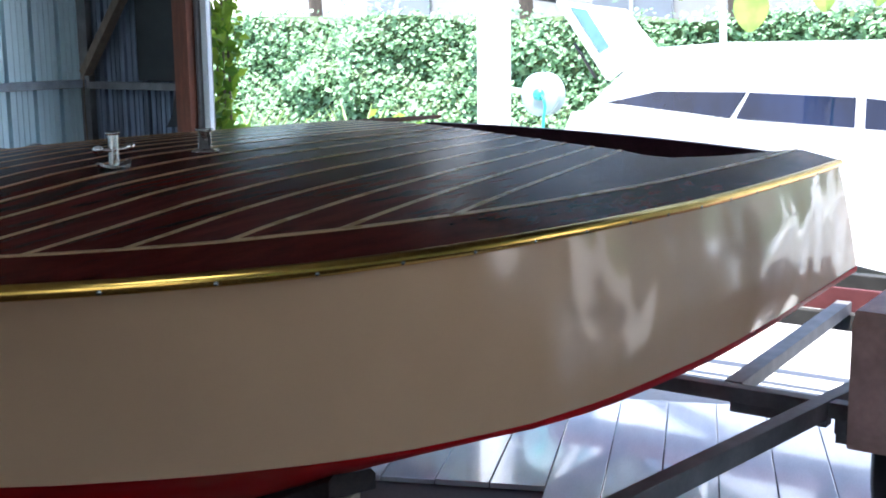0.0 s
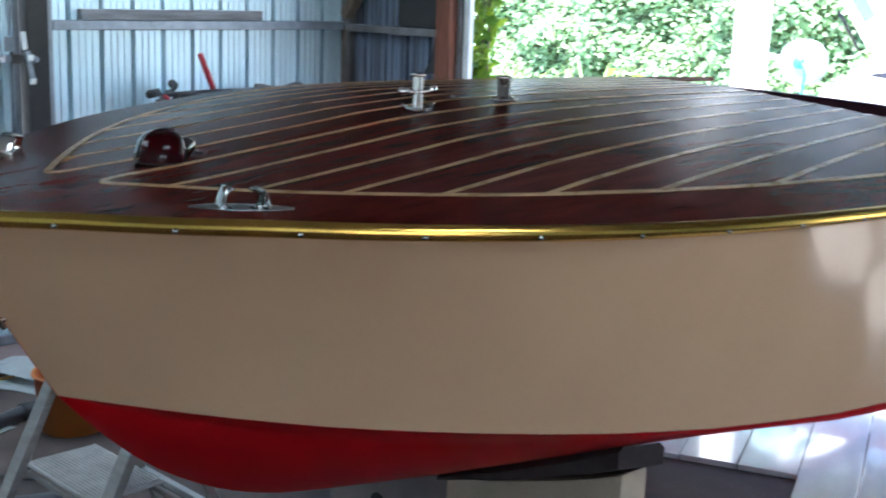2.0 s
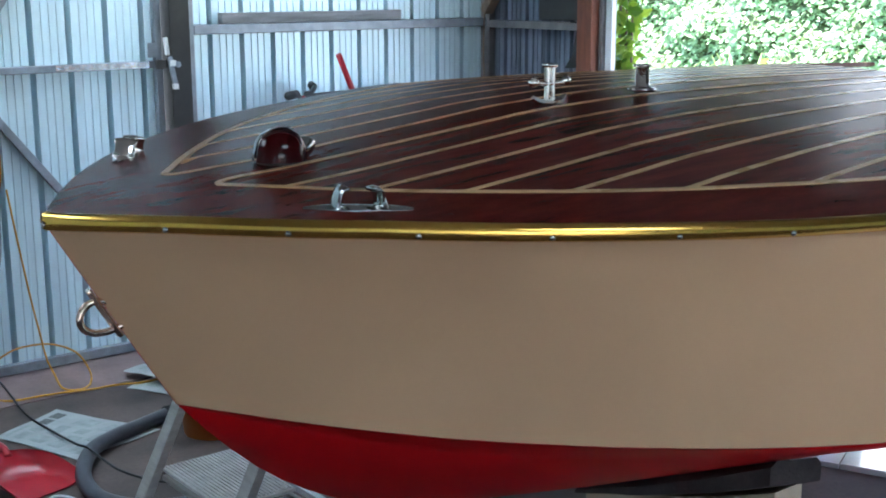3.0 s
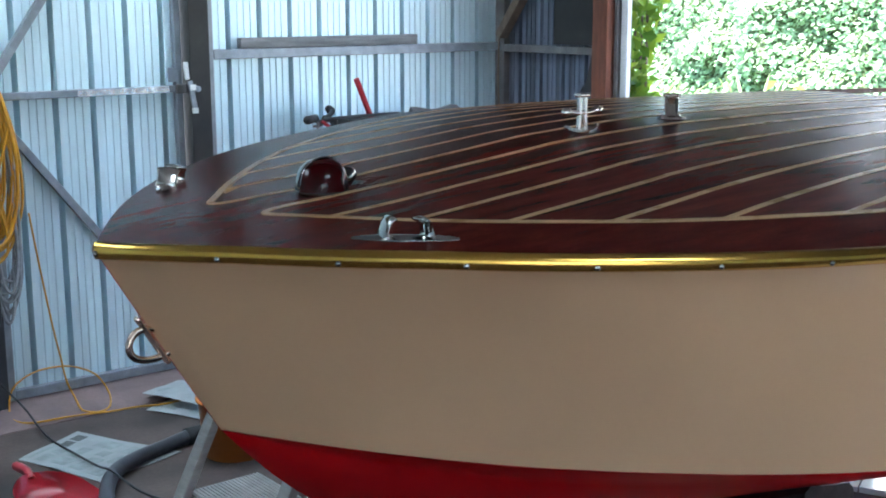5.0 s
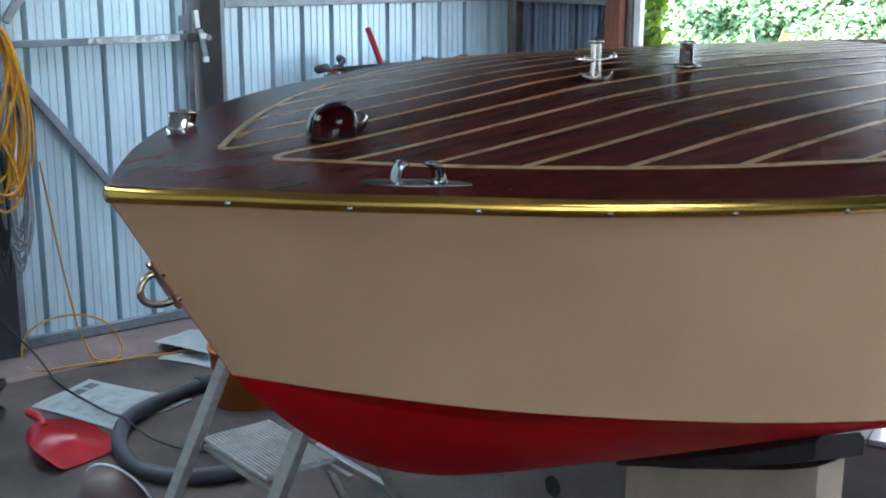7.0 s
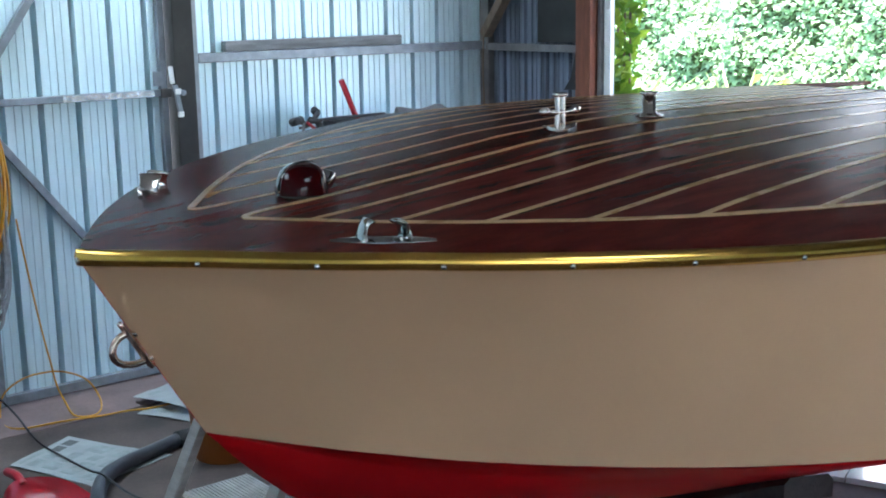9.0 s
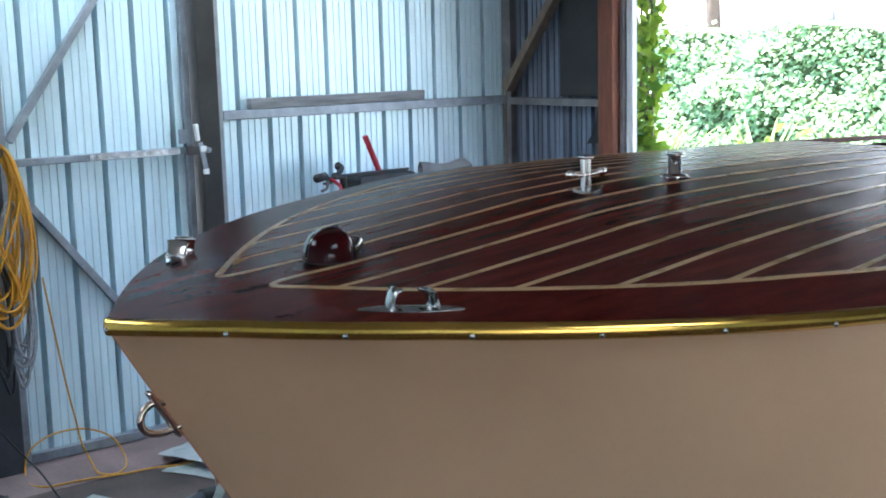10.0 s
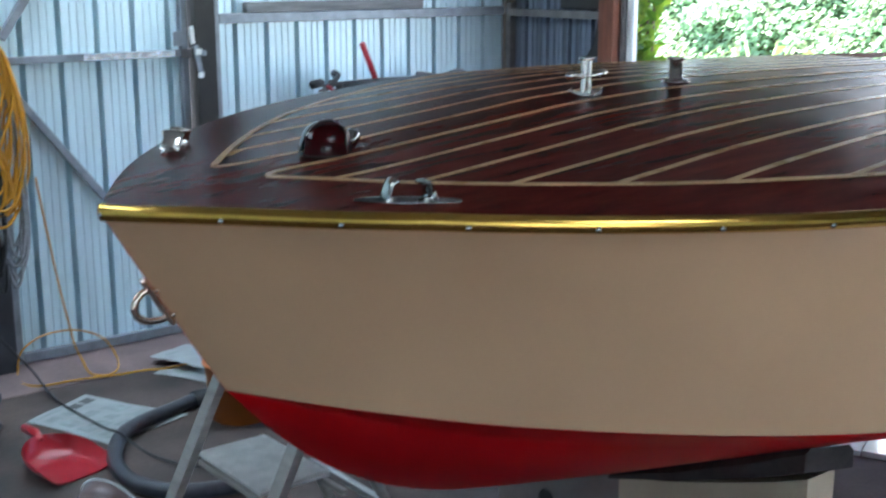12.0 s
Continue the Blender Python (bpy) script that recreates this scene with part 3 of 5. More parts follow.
# cockpit edge: where the foredeck ends, as a curve from the centre to the side deck
def cockpit_x(y):
    y = abs(y)
    return 2.12 + 0.7 * y ** 2 if y < 0.5 else 2.295 + 0.6 * ((y - 0.5) / 0.18) ** 3.5


SEAMS = [0.046, 0.122, 0.206, 0.291, 0.376, 0.461, 0.551, 0.645]


def seam_y(k, x):
    return SEAMS[k] * (1 - 0.25 * (x - 1.2)) if k else SEAMS[0]


def cross(f, g, lo, hi):
    """x at which f - g changes sign."""
    for _ in range(40):
        mid = (lo + hi) / 2
        lo, hi = (mid, hi) if f(mid) < g(mid) else (lo, mid)
    return (lo + hi) / 2


START = [cross(margin, lambda x, k=k: seam_y(k, x), 0.22, 2.6) for k in range(8)]
W_SEAM, W_EDGE = 0.0052, 0.0058


def end_x(y):
    return min(cockpit_x(y), STERN - 0.02)


def strip_between(name, lo, hi, x0, x1, side, material, label="", n=40, rise=0.0, cols=4):
    """A deck board between two lines lo(x) and hi(x), on the deck's camber. x1 may follow y."""
    rows = []
    for i in range(n + 1):
        s = i / n
        row = []
        for j in range(cols + 1):
            q = j / cols
            xa = x0
            x = xa + s * (x1 - xa)
            y = lo(x) + (hi(x) - lo(x)) * q
            if x1 > 1.9 and name != "covering_board":
                x = xa + s * (end_x(y) - xa)
                y = lo(x) + (hi(x) - lo(x)) * q
            row.append((x, side * y, deck_z(x, side * y) + rise))
        rows.append(row)
    return slab(name, rows, 0.012, material, boat, label)


for side in (-1, 1):
    # covering board along the sheer, running into the bow and aft as the side deck
    rows = []
    for x in [0.003, 0.02, 0.04, 0.07, 0.1, 0.13, 0.16, 0.18, 0.1999, 0.2001, 0.215, 0.23] + [0.23 + 0.04 * k for k in range(1, 74)]:
        if x > STERN - 0.01:
            break
        inner = 0.0 if x < 0.2 else max(margin(x) + W_EDGE, 0.056)
        rows.append([(x, side * (inner + (half(x) - inner) * q / 6), deck_z(x, side * (inner + (half(x) - inner) * q / 6))) for q in range(7)])
    slab("covering_board", rows, 0.014, "mahogany_edge", boat, "varnished mahogany covering board")
    # light line inside the covering board, round the corner and back along the king plank
    pts = [(x, seam_y(0, x)) for x in np.linspace(2.11, 0.285, 40)] + [(0.262, 0.0475), (0.247, 0.051), (0.238, 0.0575), (0.236, 0.066), (0.241, 0.077)] + [(x, margin(x)) for x in np.linspace(0.2545, 3.09, 108)]
    rows = []
    for i, (x, y) in enumerate(pts):
        xa, ya = pts[max(i - 1, 0)]
        xb, yb = pts[min(i + 1, len(pts) - 1)]
        d = math.hypot(xb - xa, yb - ya)
        nx, ny = -(yb - ya) / d, (xb - xa) / d
        w = W_SEAM if i < 40 else W_EDGE
        x += (0.004 if side < 0 else -0.02) * math.exp(-max(0, x - 0.236) / 0.08)
        rows.append([(x - nx * w, side * (y - ny * w), deck_z(x - nx * w, side * (y - ny * w)) + 0.0014), (x + nx * w, side * (y + ny * w), deck_z(x + nx * w, side * (y + ny * w)) + 0.0014)])
    slab("inlay_line", rows, 0.01, "inlay", boat, "pale timber inlay line")
    for k in range(8):
        lo = lambda x, k=k: seam_y(k, x) + W_SEAM
        hi = lambda x, k=k: max(min(seam_y(k + 1, x) - W_SEAM if k < 7 else 9, margin(x) - W_EDGE), seam_y(k, x) + W_SEAM)
        x0 = cross(lambda x: margin(x) - W_EDGE, lo, 0.22, 2.7)
        if x0 < 2.2:
            strip_between("deck_plank", lo, hi, x0, 2.1, side, "mahogany", "", 44)
        if k and START[k] < 2.15:
            strip_between("inlay_line", lambda x, k=k: seam_y(k, x) - W_SEAM, lambda x, k=k: min(seam_y(k, x) + W_SEAM, max(margin(x), seam_y(k, x) - W_SEAM)), START[k] - 0.012, 2.1, side, "inlay", "", 40, 0.0007, 1)
# king plank down the middle
rows = []
for x in [0.2 + 0.0482 * k for k in range(41)]:
    w = seam_y(0, x) - W_SEAM if x > 0.25 else 0.056
    rows.append([(min(x, cockpit_x(w * q)), w * q, deck_z(min(x, cockpit_x(w * q)), w * q) + 0.0002) for q in (-1, -0.6, -0.2, 0.2, 0.6, 1)])
slab("king_plank", rows, 0.013, "mahogany_edge", boat, "varnished mahogany king plank")
slab("apron", [[(x, w, deck_z(x, w) - 0.0009) for w in (-0.12, -0.08, -0.04, 0, 0.04, 0.08, 0.12)] for x in (0.19, 0.215, 0.24, 0.27, 0.3)], 0.006, "mahogany_edge", boat)
# deck under the planks and the side decks beside the cockpit
rows = []
for x in [0.2 + 0.06 * k for k in range(32)]:
    rows.append([(x, (half(x) - 0.03) * q, deck_z(x, (half(x) - 0.03) * q) - 0.009) for q in np.linspace(-1, 1, 13)])
slab("subdeck", rows, 0.01, "mahogany_dark", boat)
for side in (-1, 1):
    rows = []
    for x in [2.3 + 0.0425 * k for k in range(20)]:
        a, b = 0.68, margin(x) - W_EDGE
        lo_y = 0.5 + 0.18 * (max(0.0, x - 2.295) / 0.6) ** (1 / 3.5) if x < 2.895 else a
        lo_y = min(lo_y, b - 0.001)
        rows.append([(x, side * (lo_y + (b - lo_y) * q), deck_z(x, side * (lo_y + (b - lo_y) * q)) - 0.0006) for q in (0, 0.5, 1)])
    slab("side_deck", rows, 0.012, "mahogany", boat)
# cockpit lining
ring = [(cockpit_x(y), y) for y in np.linspace(0, 0.68, 28)] + [(3.0, 0.682), (3.07, 0.67), (3.09, 0.6)]
ring = [(x, -y) for x, y in ring[::-1]] + ring[1:]
v = [(x, y, deck_z(min(x, 3.05), y) - (0.004 if x < 2.8 else 0.04)) for x, y in ring] + [(x, y, 0.72) for x, y in ring] + [(x + (0.015 if x < 2.6 else 0), y * 0.975, deck_z(min(x, 3.05), y) - (0.004 if x < 2.8 else 0.04)) for x, y in ring] + [(x + (0.015 if x < 2.6 else 0), y * 0.975, 0.72) for x, y in ring]
n = len(ring)
f = [(i, i + 1, n + i + 1, n + i) for i in range(n - 1)] + [(2 * n + i + 1, 2 * n + i, 3 * n + i, 3 * n + i + 1) for i in range(n - 1)] + [(i + 1, i, 2 * n + i, 2 * n + i + 1) for i in range(n - 1)]
solid("cockpit_lining", v, f, "mahogany_dark", boat, "dark mahogany cockpit lining")
box("cockpit_sole", (2.02, -0.6, 0.68), (3.1, 0.6, 0.70), "mahogany_dark", boat)
box("seat", (2.78, -0.62, 0.70), (3.06, 0.62, 0.98), "mahogany_dark", boat, "dark cockpit bench", 0.02)

# brass rubbing strip with its screws
for side in (-1, 1):
    xs = [0.0, 0.004, 0.012, 0.025, 0.045, 0.07, 0.1] + [0.1 + 0.02 * k for k in range(1, 152)]
    rows = []
    for x in xs:
        if x > STERN:
            break
        e = 0.002
        dx, dy = e, half(x + e) - half(x)
        d = math.hypot(dx, dy)
        nx, ny = -dy / d, dx / d
        row = []
        for k in range(11):
            a = math.pi * k / 10
            o, h = 0.013 * math.sin(a) ** 0.8, 0.0125 * math.cos(a)
            row.append((x + nx * o * min(1, 0.35 + x / 0.06), side * max(half(x) + ny * o, 0), rail_z(x, side) + h))
        rows.append(row)
    v = [p for r in rows for p in r]
    c = 11
    f = [(i * c + j, i * c + j + 1, (i + 1) * c + j + 1, (i + 1) * c + j) for i in range(len(rows) - 1) for j in range(c - 1)]
    if side > 0:
        f = [t[::-1] for t in f]
    solid("rub_rail", v, f, "brass", boat, "polished brass rubbing strip", True)
screw_mesh = None
x, run = 0.0, -0.0275
spots = []
while x < 3.0:
    step = 0.002
    run += math.hypot(step, half(x + step) - half(x))
    x += step
    if run >= 0.1705:
        spots.append(x)
        run = 0.0
for side in (-1, 1):
    for x in spots:
        dx, dy = 0.002, half(x + 0.002) - half(x)
        yaw = math.degrees(math.atan2(-dx, dy)) if side < 0 else math.degrees(math.atan2(dx, -dy) )
        d = math.hypot(dx, dy)
        p = (x - dy / d * 0.0118, side * (half(x) + dx / d * 0.0118), rail_z(x, side) - 0.005)
        nrm = Vector((-dy / d, side * dx / d, 0))
        m = Matrix.Translation(p) @ nrm.to_track_quat("Z", "Y").to_matrix().to_4x4()
        if screw_mesh is None:
            ob = part("screw", lathe_bm([(0, -0.002), (0.0046, -0.001), (0.0042, 0.001), (0.0022, 0.0022), (0, 0.0025)], 12), "chrome", boat, "small bright screw head", True)
            screw_mesh = ob.data
        else:
            ob = new("screw", screw_mesh)
            ob.parent = boat
        ob.matrix_world = m
part("stem_cap", lathe_bm([(0.0, -0.0125), (0.0085, -0.0115), (0.0095, 0), (0.0085, 0.0115), (0.0, 0.0125)], 20, pose(0.005, 0, 1.197)), "brass", boat, "", True)
part("stem_screw", lathe_bm([(0, -0.002), (0.005, -0.001), (0.0045, 0.002), (0, 0.003)], 12, pose(-0.004, -0.005, 1.193, 0, -90, 0) @ pose(0, 0, 0, 0, 0, 0)), "chrome", boat, "", True)


# deck fittings
def fairlead(side):
    x, y = (0.314, 0.315) if side < 0 else (0.256, 0.286)
    t = math.degrees(math.atan2(half(x + 0.05) - half(x - 0.05), 0.1))
    m = pose(x, side * y, deck_z(x, side * y) - 0.0015, math.degrees(HEEL) + side * 6, 0, side * t + (5 if side > 0 else 0))
    rows = []
    for u in np.linspace(-1, 1, 23):
        w = 0.021 * (1 - 0.72 * abs(u) ** 1.5)
        rows.append([(0.075 * u, w * q, 0.0062 * (1 - 0.95 * q * q) * (1 - 0.6 * abs(u) ** 3)) for q in np.linspace(-1, 1, 7)])
    rows = [[(p[0], 0.95 * p[1], p[2]) for p in r] for r in rows]
    ob = slab("fairlead", rows, 0.0035, "chrome", boat, "chrome bow fairlead with two curved horns")
    ob.matrix_world = m
    ob.data.polygons.foreach_set("use_smooth", [True] * len(ob.data.polygons))
    for s in (-1, 1):
        path = [(0.030, 0.001, 0.019), (0.0315, 0.0055, 0.0185), (0.030, 0.012, 0.0165), (0.028, 0.0185, 0.0165), (0.0255, 0.0245, 0.018), (0.021, 0.028, 0.0195), (0.017, 0.0275, 0.019)]
        rows = []
        for i, (px_, pz_, w) in enumerate(path):
            a_, c_ = path[max(i - 1, 0)], path[min(i + 1, len(path) - 1)]
            d = math.hypot(c_[0] - a_[0], c_[1] - a_[1])
            nx, nz = (c_[1] - a_[1]) / d, -(c_[0] - a_[0]) / d
            th = (0.008, 0.0055, 0.0042, 0.0036, 0.0036, 0.0046, 0.0034)[i]
            rows.append([(s * (px_ + nx * th * math.cos(g)), w * math.sin(g), pz_ + nz * th * math.cos(g)) for g in np.linspace(0, 2 * math.pi, 17)[:-1]])
        turn = Matrix.Translation((s * 0.028, 0, 0)) @ Matrix.Rotation(radians(10 if side > 0 else (38 if s > 0 else 30)), 4, "Z") @ Matrix.Translation((-s * 0.028, 0, 0))
        v = [turn @ Vector(p) for r in rows for p in r]
        f = [(i * 16 + j, i * 16 + (j + 1) % 16, (i + 1) * 16 + (j + 1) % 16, (i + 1) * 16 + j) for i in range(len(rows) - 1) for j in range(16)] + [tuple(range(16)), tuple(range(len(v) - 16, len(v)))]
        # Far horns use the brighter chrome copy, near horns the darker one.
        solid("horn", v, f, "chrome_bright" if side > 0 else "chrome", ob, "", True)
        part("screw", lathe_bm([(0, 0.001), (0.0045, 0.0015), (0.0034, 0.0045), (0, 0.0053)], 12, pose(s * 0.062, 0, -0.0005)), "chrome", ob, "", True)
    return ob


fairlead(-1), fairlead(1)

lamp_at = (0.385, -0.004)
lz = deck_z(*lamp_at)
bow_light = part("bow_light", lathe_bm([(0, 0), (0.0395, 0), (0.040, 0.0025), (0.038, 0.004), (0, 0.005)], 40, pose(lamp_at[0], lamp_at[1], lz - 0.002) @ Matrix.Diagonal((1.05, 1, 1, 1))), "steel_black", boat, "domed bow light with red and green lenses and chrome trim", True)
for side, material in ((-1, "red_lens"), (1, "green_lens")):
    rows = []
    for i in range(13):
        a = math.pi * i / 12
        row = []
        for j in range(11):
            e = (math.pi / 2) * j / 10
            r = 0.0395 * math.cos(e) ** 0.75
            row.append((lamp_at[0] - r * math.cos(a) * (1.18 if math.cos(a) > 0 else 0.98), side * (0.0035 + r * math.sin(a)), lz + 0.002 + 0.05 * math.sin(e) ** 0.9))
        rows.append(row)
    v = [p for r in rows for p in r]
    f = [(i * 11 + j, (i + 1) * 11 + j, (i + 1) * 11 + j + 1, i * 11 + j + 1) for i in range(12) for j in range(10)]
    if side > 0:
        f = [t[::-1] for t in f]
    solid("lens", v, f, material, bow_light, "dark red glass lens" if side < 0 else "dark green glass lens", True)
arc = [(lamp_at[0] - 0.0425 * math.cos(a), 0, lz + 0.005 + 0.0485 * math.sin(a) ** 0.85) for a in np.linspace(0.05, math.pi - 0.1, 15)]
tube("trim_band", arc, 0.0022, "chrome", bow_light)
part("tail_cap", lathe_bm([(0, -0.016), (0.016, -0.013), (0.019, 0), (0.0145, 0.012), (0.008, 0.022), (0, 0.0255)], 24, pose(lamp_at[0] + 0.034, -0.006, lz + 0.0195, 0, 72, 0)), "chrome", bow_light, "", True)
part("screw", lathe_bm([(0, 0), (0.004, 0.0003), (0.003, 0.002), (0, 0.0025)], 12, pose(lamp_at[0] + 0.045, -0.032, lz - 0.004)), "brass", bow_light, "", True)

cx = 0.965
cz0 = deck_z(cx, 0)
rows = []
for u in np.linspace(-1, 1, 25):
    w = 0.02 * (1 - 0.7 * abs(u) ** 1.5)
    rows.append([(cx + 0.040 * u, w * q, cz0 + 0.0055 + 0.008 * abs(u) ** 2.5 - 0.002 * q * q) for q in np.linspace(-1, 1, 7)])
cleat = slab("mooring_cleat", rows, 0.0055, "chrome_bright", boat, "chrome mooring post cleat with horns")
cleat.data.polygons.foreach_set("use_smooth", [True] * len(cleat.data.polygons))
for s in (-1, 1):
    tube("post", [(cx + s * 0.0085, 0, cz0 + 0.003), (cx + s * 0.0068, 0, cz0 + 0.03), (cx + s * 0.0075, 0, cz0 + 0.066)], 0.0052, "chrome_bright", cleat, "", False, 12)
    part("horn_tip", lathe_bm([(0, -0.012), (0.006, -0.0095), (0.0095, 0), (0.0075, 0.0085), (0, 0.012)], 16, pose(cx + s * 0.040, 0, cz0 + 0.0375, 0, 90, 0)), "chrome_bright", cleat, "", True)
tube("horn_bar", [(cx - 0.040, 0, cz0 + 0.038), (cx - 0.02, 0, cz0 + 0.035), (cx, 0, cz0 + 0.0345), (cx + 0.02, 0, cz0 + 0.035), (cx + 0.040, 0, cz0 + 0.038)], 0.0052, "chrome_bright", cleat, "", False, 12)
part("cap", box_bm((cx - 0.0135, -0.009, cz0 + 0.064), (cx + 0.0135, 0.009, cz0 + 0.0715), 0.0035), "chrome_bright", cleat)
px = 1.217
pz0 = deck_z(px, 0)
filler = part("deck_vent", lathe_bm([(0, 0), (0.029, 0), (0.030, 0.003), (0.021, 0.0065), (0.0145, 0.009), (0.0138, 0.045), (0, 0.045)], 32, pose(px, 0, pz0 - 0.001)), "chrome_bright", boat, "short chrome deck tube with flat cap", True)
part("cap", lathe_bm([(0, 0.0), (0.018, 0.0005), (0.0195, 0.0025), (0.019, 0.0055), (0, 0.007)], 32, pose(px, 0, pz0 + 0.0445)), "chrome_bright", filler, "", True)
part("slot", box_bm((px - 0.0035, -0.0146, pz0 + 0.013), (px + 0.0035, -0.0125, pz0 + 0.041), 0.001), "steel_black", filler)
# towing eye on the stem
eye_pts = [(0.084, 0, 1.067), (0.063, 0, 1.0695), (0.048, 0, 1.0625), (0.0405, 0, 1.048), (0.044, 0, 1.033), (0.058, 0, 1.0235), (0.08, 0, 1.0215), (0.105, 0, 1.027)]
eye = tube("towing_eye", eye_pts, 0.0056, "bronze", boat, "polished bronze towing eye on the stem", False, 14)
part("eye_plate", box_bm((-0.004, -0.008, -0.045), (0.004, 0.008, 0.045), 0.003, pose(0.078, 0, 1.05, 0, -31, 0)), "bronze", eye)

# ---- the stand under the hull ----
stand = empty("boat_stand", "cream painted box stand padded with black carpet under the hull", "boat stand")


def hull_under(x, y):
    cy, cz = chine(x)
    s = 1 - min(abs(y) / cy, 1)
    return cz + (keel(x) - cz) * (s + 0.16 * math.sin(math.pi * s) * math.exp(-(x / 0.9) ** 2))


def pad_depth(y):
    return 0.018 + 0.028 * min(1, max(0, (abs(y) - 0.08) / 0.4)) ** 0.8


for y0, y1 in ((-0.535, -0.095), (0.08, 0.515)):
    rows = []
    for y in np.linspace(y0, y1, 14):
        rows.append([(x + 0.006 * math.sin(y * 40 + x * 9), y, hull_under(x, y) - 0.003 - 0.012 * (k in (0, 5))) for k, x in enumerate((0.965, 0.98, 1.01, 1.05, 1.085, 1.10))])
    pad = slab("carpet_pad", rows, 0.03, "carpet", stand, "black carpet pad")
    for v in pad.data.vertices:
        under = hull_under(v.co.x, v.co.y)
        if v.co.z < under - 0.025:
            v.co.z = under - pad_depth(v.co.y)
for lo, hi, material in (((1.0, -0.52, 0), (1.075, -0.085, 0), "stand"), ((1.015, -0.08, 0), (1.07, 0.30, 0), "stand_grey")):
    v, f = [], []
    ys = np.linspace(lo[1], hi[1], 8)
    for x in (lo[0], hi[0]):
        for y in ys:
            v += [(x, y, 0.0), (x, y, hull_under(1.04, y) - (pad_depth(y) + 0.004 if material == "stand" or y > 0.07 else 0.006))]
    n = len(ys) * 2
    for i in range(len(ys) - 1):
        a = 2 * i
        f += [(a, a + 1, a + 3, a + 2), (n + a + 2, n + a + 3, n + a + 1, n + a), (a + 1, n + a + 1, n + a + 3, a + 3), (a, a + 2, n + a + 2, n + a)]
    f += [(0, n, n + 1, 1), (n - 2, n - 1, 2 * n - 1, 2 * n - 2)]
    solid("box_side", v, f, material, stand)
part("hole_rim", lathe_bm([(0.018, -0.004), (0.024, -0.003), (0.024, 0.003), (0.018, 0.004), (0, 0.0045)], 20, pose(1.017, 0.14, 0.413, 0, -90, 0)), "steel_black", stand)

# ---- trailer behind ----
trailer = empty("boat_trailer", "weathered grey steel boat trailer with faded red mudguard", "trailer")
TZ = 0.45
beam("side_rail", (1.35, -0.60, TZ - 0.03), (3.15, -0.885, TZ - 0.03), 0.05, 0.06, "steel_dark", trailer)
beam("side_rail", (1.35, 0.60, TZ - 0.03), (3.15, 0.885, TZ - 0.03), 0.05, 0.06, "steel_dark", trailer)
beam("cross_member", (2.93, -0.95, TZ - 0.03), (2.93, 0.95, TZ - 0.03), 0.05, 0.05, "steel_dark", trailer)
beam("cross_member", (2.955, -0.86, TZ - 0.075), (2.955, -0.55, TZ - 0.075), 0.05, 0.04, "steel_dark", trailer)
for s in (-1, 1):
    beam("rear_rail", (2.97, s * 0.545, TZ - 0.03), (4.33, s * 0.50, TZ - 0.03), 0.06, 0.05, "steel_dark", trailer)
beam("rear_beam", (4.62, -0.9, TZ + 0.02), (4.62, 0.9, TZ + 0.02), 0.06, 0.07, "steel_black", trailer)
beam("rear_beam", (4.36, -0.9, TZ - 0.1), (4.36, 0.9, TZ - 0.1), 0.05, 0.07, "steel_black", trailer)
beam("light_board", (4.42, -0.95, TZ - 0.02), (4.42, 0.95, TZ - 0.02), 0.02, 0.1, "board_red", trailer, "dark red light board")
for s in (-1, 1):
    # mudguard: a folded steel box open below
    v, f = [], []
    prof = [(2.74, 0.37), (2.74, 0.73), (2.775, 0.768), (3.45, 0.775), (3.52, 0.71), (3.52, 0.37)]
    for y in (s * 0.975, s * 1.20):
        v += [(x, y, z) for x, z in prof]
    f = [(i, i + 1, 7 + i, 6 + i) for i in range(5)]
    v += [(x + (0.004 if x < 3 else -0.004), y, z - 0.004) for y in (s * 0.979, s * 1.196) for x, z in prof]
    f += [(13 + i, 12 + i, 18 + i, 19 + i) for i in range(5)] + [tuple(range(5, -1, -1)), tuple(range(6, 12)), tuple(range(12, 18)), tuple(range(23, 17, -1))]
    solid("mudguard", v, f, "fender", trailer, "faded red steel mudguard")
    wheel = part("wheel", lathe_bm([(0.13, -0.07), (0.24, -0.075), (0.27, -0.055), (0.277, 0), (0.27, 0.055), (0.24, 0.075), (0.13, 0.07)], 40, pose(3.12, s * 1.085, 0.277, 90)), "rubber_black", trailer, "black rubber trailer tyre", True)
    part("rim", lathe_bm([(0, -0.05), (0.05, -0.05), (0.06, -0.03), (0.12, -0.03), (0.135, -0.068), (0.135, 0.068), (0.12, 0.03), (0.05, 0.05), (0, 0.05)], 32, pose(3.12, s * 1.085, 0.277, 90)), "steel", wheel, "", True)
for s in (-1, 1):
    beam("stub_axle", (3.12, s * 0.84, 0.277), (3.12, s * 1.02, 0.277), 0.045, 0.045, "steel_dark", trailer)
    beam("spring_hanger", (3.12, s * 0.86, 0.29), (3.12, s * 0.86, TZ - 0.05), 0.08, 0.04, "steel_dark", trailer)

# ---- things along the back wall ----
plank = tagged(box("wall_plank", (1.842, WALL_Y - 0.048, 1.3565), (2.755, WALL_Y - 0.01, 1.40), "timber_grey"), "weathered grey timber plank lying on the wall rail", "plank")
broom = empty("broom", "red-handled broom leaning against the sheet wall", "broom")
tube("handle", [(2.66, 2.74, 0.10), (2.335, 2.64, 1.05), (2.25, 2.63, 1.228)], 0.0125, "plastic_red", broom, "", False, 12, False)
box("broom_head", (2.52, 2.69, 0.0), (2.81, 2.78, 0.12), "timber_raw", broom)

